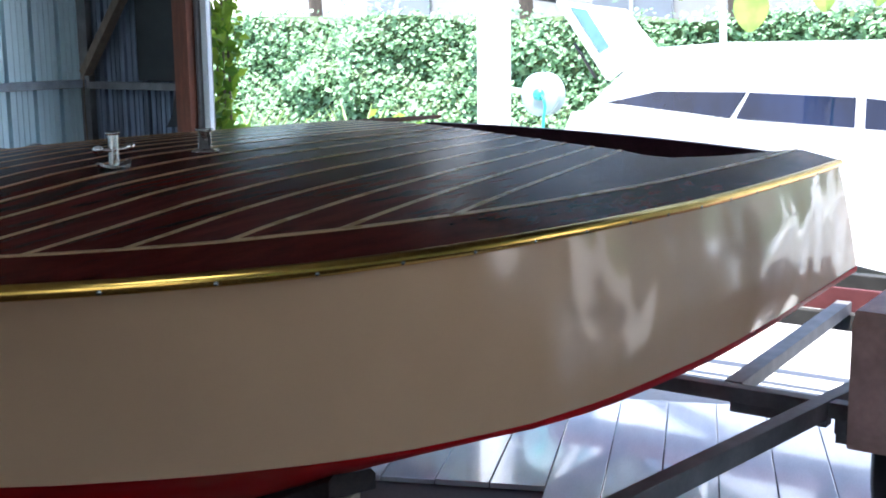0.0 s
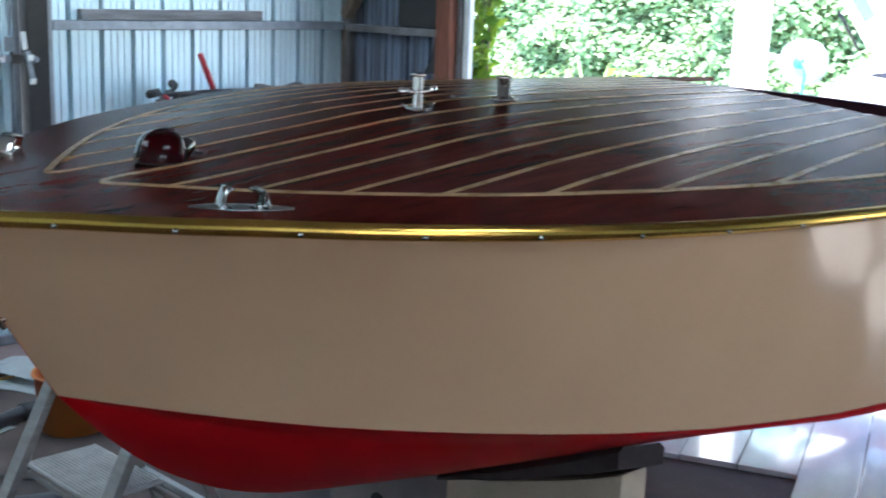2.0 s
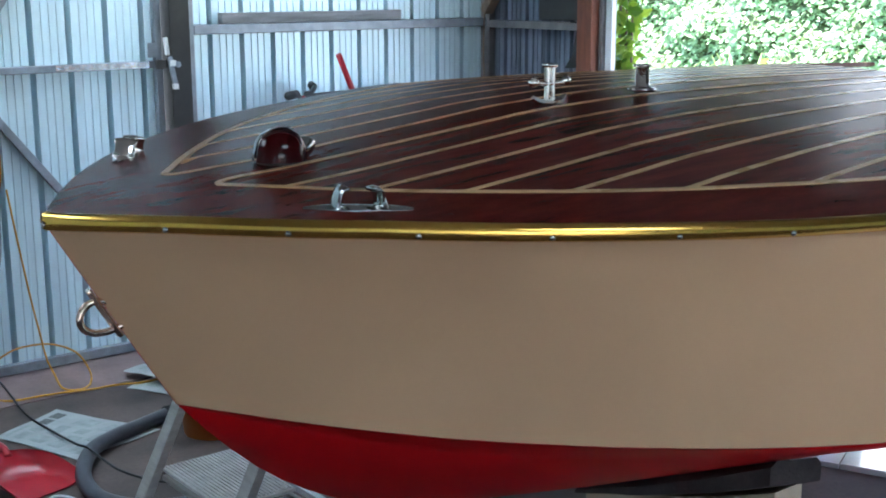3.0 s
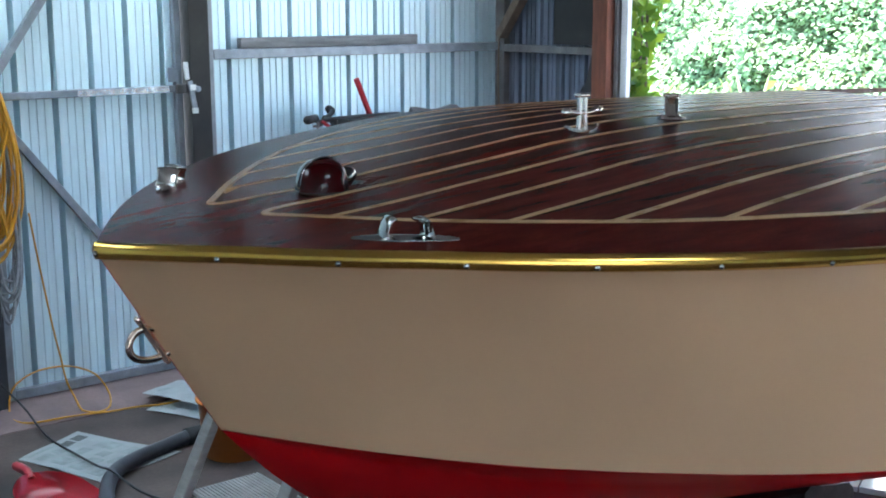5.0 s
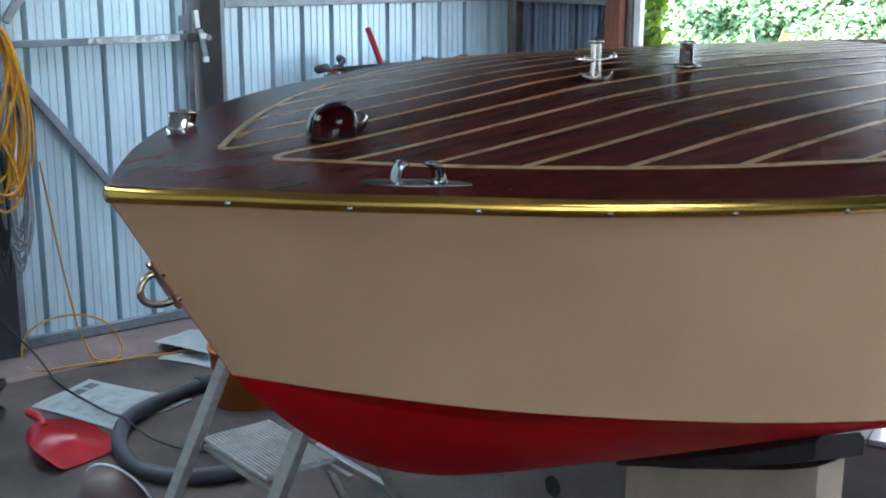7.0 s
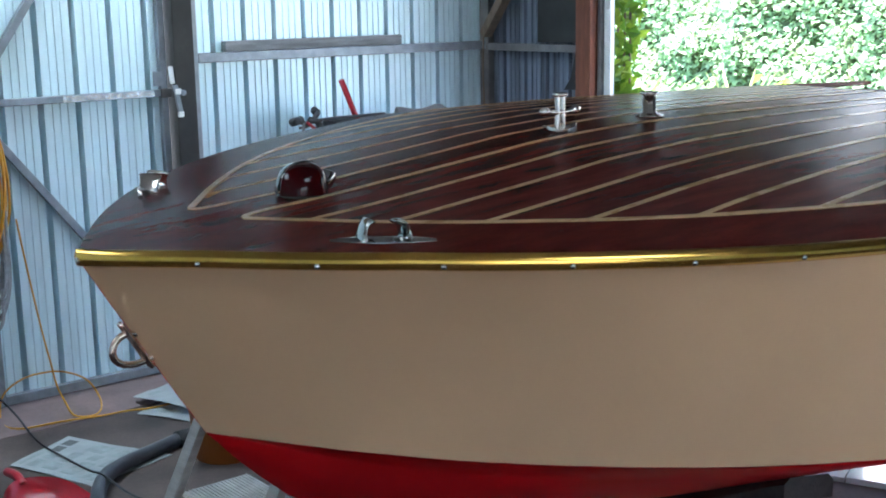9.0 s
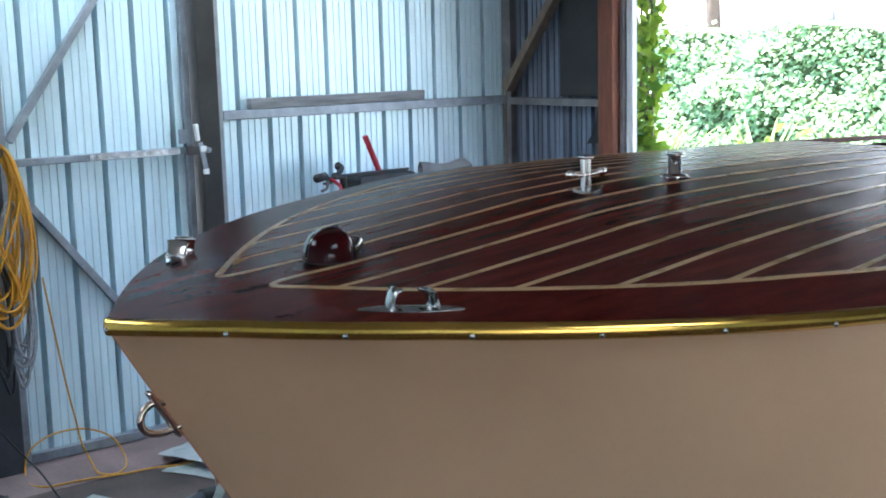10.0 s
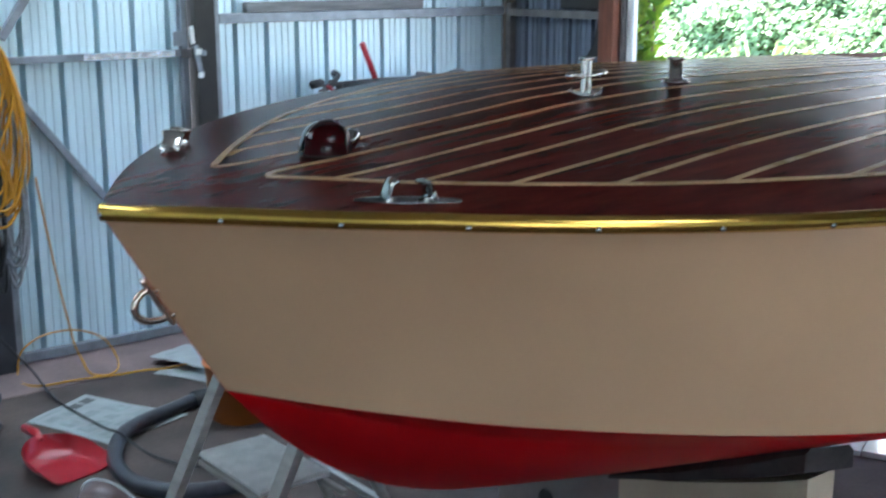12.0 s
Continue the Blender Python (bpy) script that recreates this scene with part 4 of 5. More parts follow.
bike = empty("bicycle", "black bicycle leaning along the shed wall", "bicycle")
tube("handlebar", [(1.905, 2.45, 1.085), (1.96, 2.5, 1.085), (2.05, 2.60, 1.06), (2.12, 2.65, 1.075), (2.20, 2.74, 1.09), (2.24, 2.82, 1.09)], 0.011, "rubber_black", bike, "", False, 10)
for a, b in (((1.885, 2.44, 1.09), (1.965, 2.51, 1.088)), ((2.19, 2.74, 1.09), (2.24, 2.83, 1.09))):
    tube("grip", [a, b], 0.017, "rubber_black", bike, "", False, 12, False)
tube("brake_lever", [(1.985, 2.52, 1.075), (1.95, 2.47, 1.045), (1.9, 2.43, 1.04)], 0.006, "steel_dark", bike)
tube("brake_lever", [(2.16, 2.70, 1.07), (2.13, 2.72, 1.035), (2.10, 2.74, 1.03)], 0.006, "steel_dark", bike)
tube("stem", [(2.09, 2.63, 1.07), (2.15, 2.66, 1.06), (2.17, 2.66, 0.9)], 0.016, "steel_black", bike, "", False, 10, False)
for a, b, r in (((2.17, 2.66, 0.92), (2.70, 2.66, 0.86), 0.016), ((2.18, 2.66, 0.86), (2.62, 2.66, 0.36), 0.018), ((2.62, 2.66, 0.36), (2.70, 2.66, 1.05), 0.015), ((2.62, 2.66, 0.36), (3.02, 2.66, 0.34), 0.01), ((2.70, 2.66, 0.86), (3.02, 2.66, 0.34), 0.009), ((2.17, 2.66, 0.9), (2.03, 2.66, 0.34), 0.013)):
    tube("frame_tube", [a, b], r, "steel_black", bike, "", False, 10, False)
for x in (2.03, 3.02):
    tyre = tube("tyre", [(x + 0.32 * math.cos(a), 2.66, 0.34 + 0.32 * math.sin(a)) for a in np.linspace(0, 2 * math.pi, 24, endpoint=False)], 0.021, "rubber_black", bike, "", True, 10, True, 2)
rows = []
for u in np.linspace(0, 1, 17):
    w = 0.018 + 0.055 * max(0, (u - 0.35) / 0.65) ** 1.3
    rows.append([(2.56 + 0.24 * u, 2.66 + w * q, 1.085 + 0.008 * math.cos(6 * u) - 0.025 * q * q) for q in np.linspace(-1, 1, 9)])
tube("crossbar", [(2.06, 2.60, 1.07), (2.25, 2.62, 1.072), (2.48, 2.64, 1.07)], 0.007, "rubber_black", bike)
box("rack_bag", (2.2, 2.60, 0.95), (2.5, 2.72, 1.062), "rubber_black", bike, "black bag on the frame", 0.02)
tube("brake_hood", [(2.0, 2.52, 1.075), (2.03, 2.5, 1.045), (2.02, 2.48, 1.02)], 0.007, "plastic_red", bike)
slab("saddle", rows, 0.025, "steel_dark", bike, "grey worn bicycle saddle")

rag = bmesh.new()
pts = [(3.245, 2.218, 1.312), (3.24, 2.232, 1.31), (3.235, 2.255, 1.2), (3.23, 2.292, 1.145), (3.24, 2.208, 1.15)]
top_ring = [rag.verts.new(p) for p in pts]
back = [rag.verts.new((p[0] + 0.014, p[1], p[2])) for p in pts]
rag.faces.new(top_ring), rag.faces.new(back[::-1])
for q in range(5):
    rag.faces.new((top_ring[q], back[q], back[(q + 1) % 5], top_ring[(q + 1) % 5]))
tagged(part("hanging_rag", rag, "rubber_black"), "small black rag hanging from the wall rail", "rag")

# ---- cables on the door post and the floor ----
def hank(name, center, rx, rz, turns, r, material, label, category, seed, eights=0):
    """Loops of cable hung over a hook: gathered at the top, spreading and crossing lower down."""
    rng = random.Random(seed)
    pts = []
    for k in range(turns):
        w, h, dx = rx * rng.uniform(0.55, 1.08), rz * rng.uniform(0.8, 1.04), rng.uniform(-0.2, 0.2) * rx
        flip = -1 if k < eights else 1
        dep = rng.uniform(0.0, 0.055)
        for a in np.linspace(0, 2 * math.pi, 13)[:-1]:
            down = (1 - math.cos(a)) / 2
            spread = math.sin(a) * (0.86 + 0.14 * down)
            if flip < 0:
                spread *= math.cos(down * 2.6)
            pts.append((center[0] + dx * down + w * spread + rng.uniform(-0.006, 0.006), center[1] - 0.012 - dep - 0.02 * down * rng.random(), center[2] + rz - 2 * h * down + rng.uniform(-0.006, 0.006)))
    return tagged(tube(name, pts, r, material, None, "", False, 7, True, 4), label, category)


hank("extension_cable", (0.73, 2.80, 0.965), 0.13, 0.325, 20, 0.0054, "cable_yellow", "coiled yellow extension cable hanging on the door post", "cable", 3, 6)
hank("grey_cable", (0.785, 2.825, 0.74), 0.062, 0.33, 9, 0.006, "cable_grey", "coiled grey cable hanging behind the yellow one", "cable", 8)
hank("dark_cable", (0.715, 2.815, 0.62), 0.045, 0.24, 5, 0.006, "cable_black", "coiled dark cable hanging on the door post", "cable", 9)
tagged(tube("cable_hook", [(0.76, 2.86, 1.24), (0.76, 2.80, 1.235), (0.76, 2.745, 1.25), (0.76, 2.74, 1.285)], 0.005, "steel_dark"), "dark steel hook on the door post", "hook")
tagged(tube("yellow_lead", [(0.89, 2.80, 0.78), (0.93, 2.83, 0.55), (0.97, 2.85, 0.32), (0.992, 2.85, 0.198), (1.008, 2.845, 0.099), (1.02, 2.80, 0.04), (1.01, 2.70, 0.016), (1.06, 2.655, 0.012), (1.12, 2.70, 0.014), (1.165, 2.82, 0.03), (1.134, 2.862, 0.094), (1.052, 2.87, 0.14), (0.97, 2.87, 0.154), (0.877, 2.86, 0.148), (0.80, 2.85, 0.105), (0.775, 2.83, 0.03), (0.765, 2.75, 0.014), (0.81, 2.69, 0.012), (0.917, 2.675, 0.012), (1.0, 2.652, 0.014), (1.097, 2.63, 0.012), (1.19, 2.62, 0.012), (1.3, 2.585, 0.012), (1.55, 2.6, 0.012)], 0.0036, "cable_yellow"), "yellow cable trailing to the floor in a loop", "cable")
tagged(tube("yellow_end", [(0.70, 2.80, 0.66), (0.69, 2.80, 0.5), (0.655, 2.80, 0.42), (0.60, 2.8, 0.37)], 0.0055, "cable_yellow"), "loose end of yellow cable on the wall", "cable")
tagged(tube("black_lead", [(0.45, 2.84, 0.62), (0.60, 2.84, 0.38), (0.72, 2.82, 0.18), (0.80, 2.74, 0.06), (0.80, 2.52, 0.012), (0.808, 2.27, 0.016), (0.81, 2.08, 0.03), (0.80, 1.945, 0.058), (0.838, 1.815, 0.02), (0.893, 1.697, 0.009), (0.95, 1.625, 0.009), (1.1, 1.52, 0.009)], 0.004, "cable_black"), "black cable running from the wall over the floor", "cable")
tagged(tube("wall_wire", [(0.66, 2.9, 0.95), (0.69, 2.895, 0.8), (0.66, 2.895, 0.68), (0.62, 2.9, 0.62)], 0.004, "cable_black"), "thin black wire on the sheet wall", "wire")
hank_floor = []
for k in range(40):
    a = 2 * math.pi * k / 13
    hank_floor.append((0.55 + (0.085 + 0.01 * math.sin(k)) * math.cos(a), 2.64 + (0.07 + 0.012 * math.cos(k * 1.7)) * math.sin(a), 0.01 + 0.0025 * (k % 9)))
tagged(tube("floor_cable", hank_floor, 0.006, "cable_black"), "coiled black cable lying on the concrete floor", "cable")
tagged(tube("floor_cable", [(p[0] - 0.09, p[1] - 0.28, p[2]) for p in hank_floor[:26]], 0.006, "cable_black"), "coiled black cable lying on the concrete floor", "cable")
switch_box = empty("switch_box", "pale grey electric switch box on the wall rail", "switch box")
box("housing", (0.675, WALL_Y - 0.10, 1.325), (0.745, WALL_Y - 0.052, 1.45), "plastic_grey", switch_box, "", 0.008)
box("rocker", (0.695, WALL_Y - 0.106, 1.385), (0.72, WALL_Y - 0.099, 1.415), "plastic_white", switch_box, "", 0.002)
tagged(box("wall_batten", (0.2, WALL_Y - 0.05, 0.09), (0.668, WALL_Y - 0.006, 0.135), "timber_raw"), "raw timber batten at the foot of the wall", "batten")
tagged(box("bottom_plate", (-3.5, WALL_Y - 0.06, 0.002), (0.668, WALL_Y - 0.004, 0.085), "steel"), "galvanised bottom rail of the sheet wall", "rail")
bench = empty("work_trestle", "pale aluminium trestle leg standing on the floor", "trestle")
beam("leg", (0.300, 2.0, 0.0), (0.296, 2.0, 0.95), 0.022, 0.036, "aluminium", bench)
beam("leg", (-0.3, 2.0, 0.0), (-0.3, 2.0, 0.95), 0.022, 0.036, "aluminium", bench)
box("top_rail", (-0.36, 1.97, 0.952), (0.33, 2.03, 0.99), "aluminium", bench)

# ---- things on the floor near the bow ----
dustpan = empty("dustpan", "red plastic dustpan lying on the concrete floor", "dustpan")
dm = pose(0.582, 1.93, 0.004, 0, 0, 14) @ Matrix.Diagonal((1.0, 1.1, 1, 1))
rows = []
for u in np.linspace(0, 1, 21):
    w = 0.118 * (1 - 0.5 * u ** 5)
    rows.append([(w * q, -0.125 + 0.225 * u - 0.03 * u * q * q, 0.002 + 0.072 * max(abs(q) ** 5, u ** 5) * (0.4 + 0.6 * u)) for q in np.linspace(-1, 1, 25)])
pan = slab("pan", rows, 0.003, "plastic_red", dustpan, "")
pan.matrix_world = dm
pan.data.polygons.foreach_set("use_smooth", [True] * len(pan.data.polygons))
h = tube("handle", [(0.012, 0.09, 0.055), (0.022, 0.13, 0.07), (0.034, 0.18, 0.066), (0.04, 0.205, 0.062)], 0.015, "plastic_red", dustpan)
h.matrix_world = dm

bowl = tagged(part("plastic_bowl", lathe_bm([(0, 0), (0.07, 0.0), (0.1, 0.035), (0.116, 0.083), (0.11, 0.083), (0.094, 0.04), (0.066, 0.006), (0, 0.005)], 40, pose(0.41, 1.19, 0.106, 0, 0, 24) @ pose(0, 0, 0, 0, 72, 0)), "plastic_pale", None, "", True), "pinkish plastic bowl with white rim lying tipped on the floor", "bowl")
part("bowl_rim", lathe_bm([(0.1115, 0.081), (0.118, 0.081), (0.1205, 0.084), (0.118, 0.087), (0.1115, 0.087), (0.1115, 0.081)], 40, pose(0.41, 1.19, 0.106, 0, 0, 24) @ pose(0, 0, 0, 0, 72, 0)), "plastic_white", bowl, "white rim", True)
orange = empty("orange_tub", "orange plastic tub standing behind the step stool", "tub")
part("tub", lathe_bm([(0, 0), (0.105, 0), (0.125, 0.2), (0.132, 0.2), (0.132, 0.206), (0.12, 0.205), (0.1, 0.01), (0, 0.01)], 36, pose(1.27, 1.98, 0)), "plastic_orange", orange, "", True)

hose_pts = [(1.22, 2.16, 0.027), (1.17, 2.155, 0.027), (1.054, 2.112, 0.027), (0.933, 2.063, 0.03), (0.822, 1.979, 0.034), (0.742, 1.852, 0.03), (0.705, 1.734, 0.027), (0.699, 1.613, 0.027), (0.738, 1.516, 0.027), (0.802, 1.453, 0.027), (0.881, 1.419, 0.027), (0.96, 1.405, 0.027), (1.06, 1.42, 0.027), (1.18, 1.48, 0.027), (1.3, 1.6, 0.027)]
hose = tagged(tube("vacuum_hose", hose_pts, 0.025, "rubber", None, "", False, 14, True, 5), "grey vacuum hose lying in a loop on the floor", "hose")
d0 = Vector(hose_pts[0]) - Vector(hose_pts[1])
tube("hose_cuff", [hose_pts[1], Vector(hose_pts[0]) + d0 * 1.4], 0.031, "rubber_black", hose, "black hose end", False, 14, False)


def newspaper(corners, label, seed, blocks, photos=()):
    rng = random.Random(seed)
    a, b, c, d = (Vector(p) for p in corners)
    rows = []
    for i in range(13):
        s = i / 12
        rows.append([tuple((a.lerp(b, q / 10)).lerp(d.lerp(c, q / 10), s) + Vector((0, 0, 0.003 + 0.004 * abs(math.sin(3.1 * s + q * 0.5)) + rng.random() * 0.0015))) for q in range(11)])
    ob = tagged(slab("newspaper", rows, 0.0015, "paper"), label, "newspaper")
    ob.name = "newspaper"
    for s0, s1, q0, q1 in list(blocks) + list(photos):
        pr = []
        for i in range(5):
            s = s0 + (s1 - s0) * i / 4
            r = []
            for k in range(5):
                q = q0 + (q1 - q0) * k / 4
                p = a.lerp(b, q).lerp(d.lerp(c, q), s)
                zz = 0.0049 + 0.004 * abs(math.sin(3.1 * s + q * 5))
                r.append((p.x, p.y, p.z + zz))
            pr.append(r)
        slab("print_block", pr, 0.0003, "ink" if (s0, s1, q0, q1) in photos else "ink_light", ob, "grey printed block")
    return ob


newspaper([(0.645, 2.375, 0), (0.91, 2.509, 0), (1.115, 2.085, 0), (0.785, 2.0, 0)], "printed newspaper spread on the concrete floor", 1,
          [(0.05, 0.085, 0.08, 0.45), (0.14, 0.24, 0.08, 0.28), (0.14, 0.24, 0.33, 0.5), (0.3, 0.46, 0.1, 0.3), (0.3, 0.4, 0.36, 0.62), (0.34, 0.52, 0.7, 0.92), (0.52, 0.66, 0.1, 0.44), (0.5, 0.6, 0.5, 0.64), (0.72, 0.9, 0.1, 0.3), (0.7, 0.84, 0.4, 0.62), (0.62, 0.78, 0.7, 0.9)], ((0.07, 0.17, 0.56, 0.7), (0.07, 0.17, 0.74, 0.9)))
newspaper([(1.255, 2.70, 0.03), (1.43, 2.74, 0.035), (1.56, 2.62, 0.04), (1.35, 2.42, 0.035)], "folded newspaper lying near the sill", 2, [(0.15, 0.25, 0.2, 0.5)])
newspaper([(1.215, 2.585, 0.0), (1.40, 2.66, 0.0), (1.52, 2.46, 0.0), (1.33, 2.355, 0.0)], "lower sheets of a newspaper lying near the sill", 4, [(0.2, 0.4, 0.2, 0.5)])

stool = empty("step_stool", "folding aluminium step stool with ribbed treads", "step stool")
for y in (0.51, 0.9):
    beam("front_leg", (0.354, y, 0.0), (0.684, y, 0.66), 0.022, 0.042, "leg_grey", stool, "", 0.003, (0, 1, 0))
    beam("rear_leg", (1.02, y + (0.02 if y < 0.7 else -0.02), 0.0), (0.70, y + (0.02 if y < 0.7 else -0.02), 0.64), 0.018, 0.026, "leg_grey", stool, "", 0.003, (0, 1, 0))
for x in (0.57, 0.745):
    beam("tread_bar", (x, 0.52, 0.37), (x, 0.89, 0.37), 0.014, 0.014, "leg_grey", stool)
for x0, z in ((0.562, 0.40),):
    tread = box("tread", (x0, 0.585, z - 0.012), (x0 + 0.185, 0.885, z - 0.003), "tread_pale", stool, "ribbed aluminium tread", 0.003)
    for k in range(18):
        box("tread_rib", (x0 + 0.006 + 0.0098 * k, 0.59, z - 0.004), (x0 + 0.0105 + 0.0098 * k, 0.88, z + 0.002), "tread_pale", tread, "", 0.001)
top = box("top_step", (0.64, 0.49, 0.645), (0.86, 0.91, 0.67), "aluminium", stool, "", 0.004)
beam("rear_bar", (0.99, 0.5, 0.06), (0.99, 0.9, 0.06), 0.02, 0.02, "aluminium", stool)
beam("rear_bar", (0.87, 0.52, 0.3), (0.87, 0.88, 0.3), 0.018, 0.018, "aluminium", stool)

# ---- outside ----
rng = np.random.default_rng(5)


def leaves(name, centers, normals, size, material, parent=None, label=""):
    """Many small folded leaves, each of two halves."""
    n = len(centers)
    nr = normals / np.linalg.norm(normals, axis=1, keepdims=True)
    t = np.cross(nr, rng.normal(size=(n, 3)))
    t /= np.linalg.norm(t, axis=1, keepdims=True)
    w = np.cross(nr, t)
    s = (size * rng.uniform(0.6, 1.3, n))[:, None]
    tip, tail = centers + t * s, centers - t * s * 0.8
    l, r = centers + w * s * 0.62 + nr * s * 0.22, centers - w * s * 0.62 + nr * s * 0.22
    v = np.stack([tail, r, tip, l], 1).reshape(-1, 3)
    f = [q for i in range(n) for q in ((4 * i, 4 * i + 1, 4 * i + 2), (4 * i, 4 * i + 2, 4 * i + 3))]
    return solid(name, v, f, material, parent, label)


HX, HY0, HY1, HZ = 9.6, -8.0, 14.0, 1.83
hedge = empty("hedge", "dense green ivy hedge along the driveway, sunlit", "hedge")
gy, gz = np.linspace(HY0, HY1, 90), np.linspace(0, 1, 14)
rows = [[(HX + 0.42 * noise.noise(Vector((y * 0.9, z * 2, 1))) + 0.3 * noise.noise(Vector((y * 2.3, z * 4, 4))) + 0.1 * noise.noise(Vector((y * 6, z * 10, 7))) + 0.55 * z, y, -0.02 + z * (HZ - 0.12 + 0.2 * noise.noise(Vector((y * 0.55, 3, 0))))) for y in gy] for z in gz]
c = len(gy)
v = [p for r in rows for p in r]
f = [(i * c + j, i * c + j + 1, (i + 1) * c + j + 1, (i + 1) * c + j) for i in range(len(rows) - 1) for j in range(c - 1)]
core = solid("hedge_mass", v + [(p[0] + 1.2, p[1], p[2]) for p in v[-c:]] + [(p[0] + 1.2, p[1], 0) for p in v[:c]], f + [(len(v) - c + j, len(v) - c + j + 1, len(v) + j + 1, len(v) + j) for j in range(c - 1)] + [(len(v) + j, len(v) + j + 1, len(v) + c + j + 1, len(v) + c + j) for j in range(c - 1)], "hedge_core", hedge)
V = np.array(v)
N = 62000
i = rng.integers(0, len(rows) - 1, N)
j = rng.integers(0, c - 1, N)
a, b = rng.random((2, N, 1))
P = V[i * c + j] * (1 - a) * (1 - b) + V[i * c + j + 1] * (1 - a) * b + V[(i + 1) * c + j] * a * (1 - b) + V[(i + 1) * c + j + 1] * a * b
P[:, 0] -= rng.random(N) ** 2 * 0.16
P[:, 2] += rng.normal(size=N) * 0.03 + (i > 11) * rng.random(N) ** 3 * 0.16
nrm = np.stack([-0.7 - 0 * P[:, 0], 0 * P[:, 0], 0.95 + 0 * P[:, 0]], 1) + rng.normal(size=(N, 3)) * 0.5
lv = leaves("leaves", P, nrm, 0.038, "hedge_leaf", hedge, "green ivy leaves")
lv["kind"] = "stuff"

creeper = empty("creeper", "bright green creeper climbing beside the white jamb", "climbing plant")
n = 620
z = rng.random(n) * 2.7
y = 2.195 - rng.random(n) ** 1.5 * (0.055 + 0.05 * np.sin(z * 5) ** 2) - 0.01
x = 3.40 + rng.random(n) * 0.16
lv = leaves("leaves", np.stack([x, y, z], 1), np.stack([-1 + 0 * x, -0.3 + 0 * x, 0.5 + 0 * x], 1) + rng.normal(size=(n, 3)) * 0.5, 0.04, "ivy_leaf", creeper, "bright yellow-green leaves")
lv["kind"] = "stuff"
for s in range(3):
    tube("vine_stem", [(3.46 + 0.02 * s, 2.178 - 0.014 * s + 0.008 * math.sin(2.2 * q + s), q) for q in np.linspace(0, 2.7, 12)], 0.006, "timber_raw", creeper)

low = empty("border_plants", "low leafy border plants at the foot of the hedge", "plants")
n = 2600
y = rng.uniform(-2, 11, n)
z = rng.random(n) ** 1.4 * (0.55 + 0.25 * np.sin(y * 2.1) * np.sin(y * 0.9))
lv = leaves("leaves", np.stack([HX - 0.75 + rng.normal(size=n) * 0.16, y, z], 1), np.stack([-0.6 + 0 * y, 0 * y, 0.5 + 0 * y], 1) + rng.normal(size=(n, 3)) * 0.8, 0.075, "ivy_leaf", low)
lv["kind"] = "stuff"

spiky = None
for px_, py_, sc in ((8.8, 6.9, 1.12), (8.75, 7.2, 1.0), (8.8, 5.6, 1.1), (8.85, 6.25, 0.85)):
    spiky = empty("spiky_plant", "light green spiky plant at the foot of the hedge", "plant", "spiky border plants", (px_, py_, 0))
    g = random.Random(int(py_ * 100))
    for k in range(13):
        a, lean, ln = 2 * math.pi * k / 13 + g.uniform(-0.2, 0.2), g.uniform(0.25, 0.75), sc * g.uniform(0.65, 0.95)
        rows = []
        for u in np.linspace(0, 1, 8):
            r_, z_ = ln * lean * u * (0.6 + 0.5 * u), ln * (u - 0.28 * lean * u * u)
            w = 0.03 * sc * (1 - u) ** 0.6 + 0.002
            rows.append([(r_ * math.cos(a) - w * q * math.sin(a), r_ * math.sin(a) + w * q * math.cos(a), z_ + 0.01 * abs(q) - 0.03) for q in (-1, 0, 1)])
        slab("blade", rows, 0.004, "blade", spiky).location = (0, 0, 0)

carport_post = empty("carport_post", "white painted square carport post outside the shed", "post")
box("shaft", (5.93, 2.165, 0.06), (6.07, 2.335, 3.0), "white_paint", carport_post, "", 0.008)
box("post_foot", (5.90, 2.13, -0.03), (6.10, 2.37, 0.06), "white_paint", carport_post, "", 0.006)
reel = empty("hose_reel", "white wall-type hose reel with teal hose on the post", "hose reel")
rm = pose(6.0, 1.89, 1.17, 90, 0, 90)
part("drum", lathe_bm([(0, -0.05), (0.122, -0.05), (0.135, -0.043), (0.135, -0.034), (0.06, -0.03), (0.06, 0.03), (0.135, 0.034), (0.135, 0.043), (0.122, 0.05), (0, 0.05)], 36, rm), "reel_grey", reel, "", True)
part("hub", lathe_bm([(0.0, -0.075), (0.035, -0.07), (0.038, -0.05), (0.03, 0.052), (0, 0.055)], 24, rm), "hose_teal", reel, "teal hub", True)
tube("hose", [(5.96 + 0.005 * (k % 5), 1.89 + 0.085 * math.cos(k * 0.5), 1.17 + 0.085 * math.sin(k * 0.5)) for k in range(40)], 0.009, "hose_teal", reel)
tube("hose_tail", [(5.93, 1.86, 1.17), (5.92, 1.83, 1.10), (5.93, 1.85, 0.95), (5.93, 1.84, 0.5), (5.93, 1.80, 0.02)], 0.009, "hose_teal", reel)
beam("bracket", (6.0, 2.17, 1.2), (6.0, 1.93, 1.17), 0.025, 0.03, "plastic_white", reel)

# the white car stands turned to the shed, tailgate raised
car = empty("parked_car", "white station wagon with raised tailgate and dark tinted windows", "car")
CM = pose(7.45, 2.25, 0, 0, 0, -123)   # along local +x the car runs forward, +y to its left


def car_part(ob):
    ob.matrix_world = CM @ ob.matrix_world
    return ob


L, WD = 4.5, 1.72
prof = [(-0.62, 0.42), (-0.6, 0.8), (-0.5, 0.93), (0.0, 1.0), (0.9, 1.0), (3.2, 1.0), (3.6, 0.98), (4.5, 0.86), (4.75, 0.68), (4.8, 0.42), (4.4, 0.28), (-0.3, 0.28)]


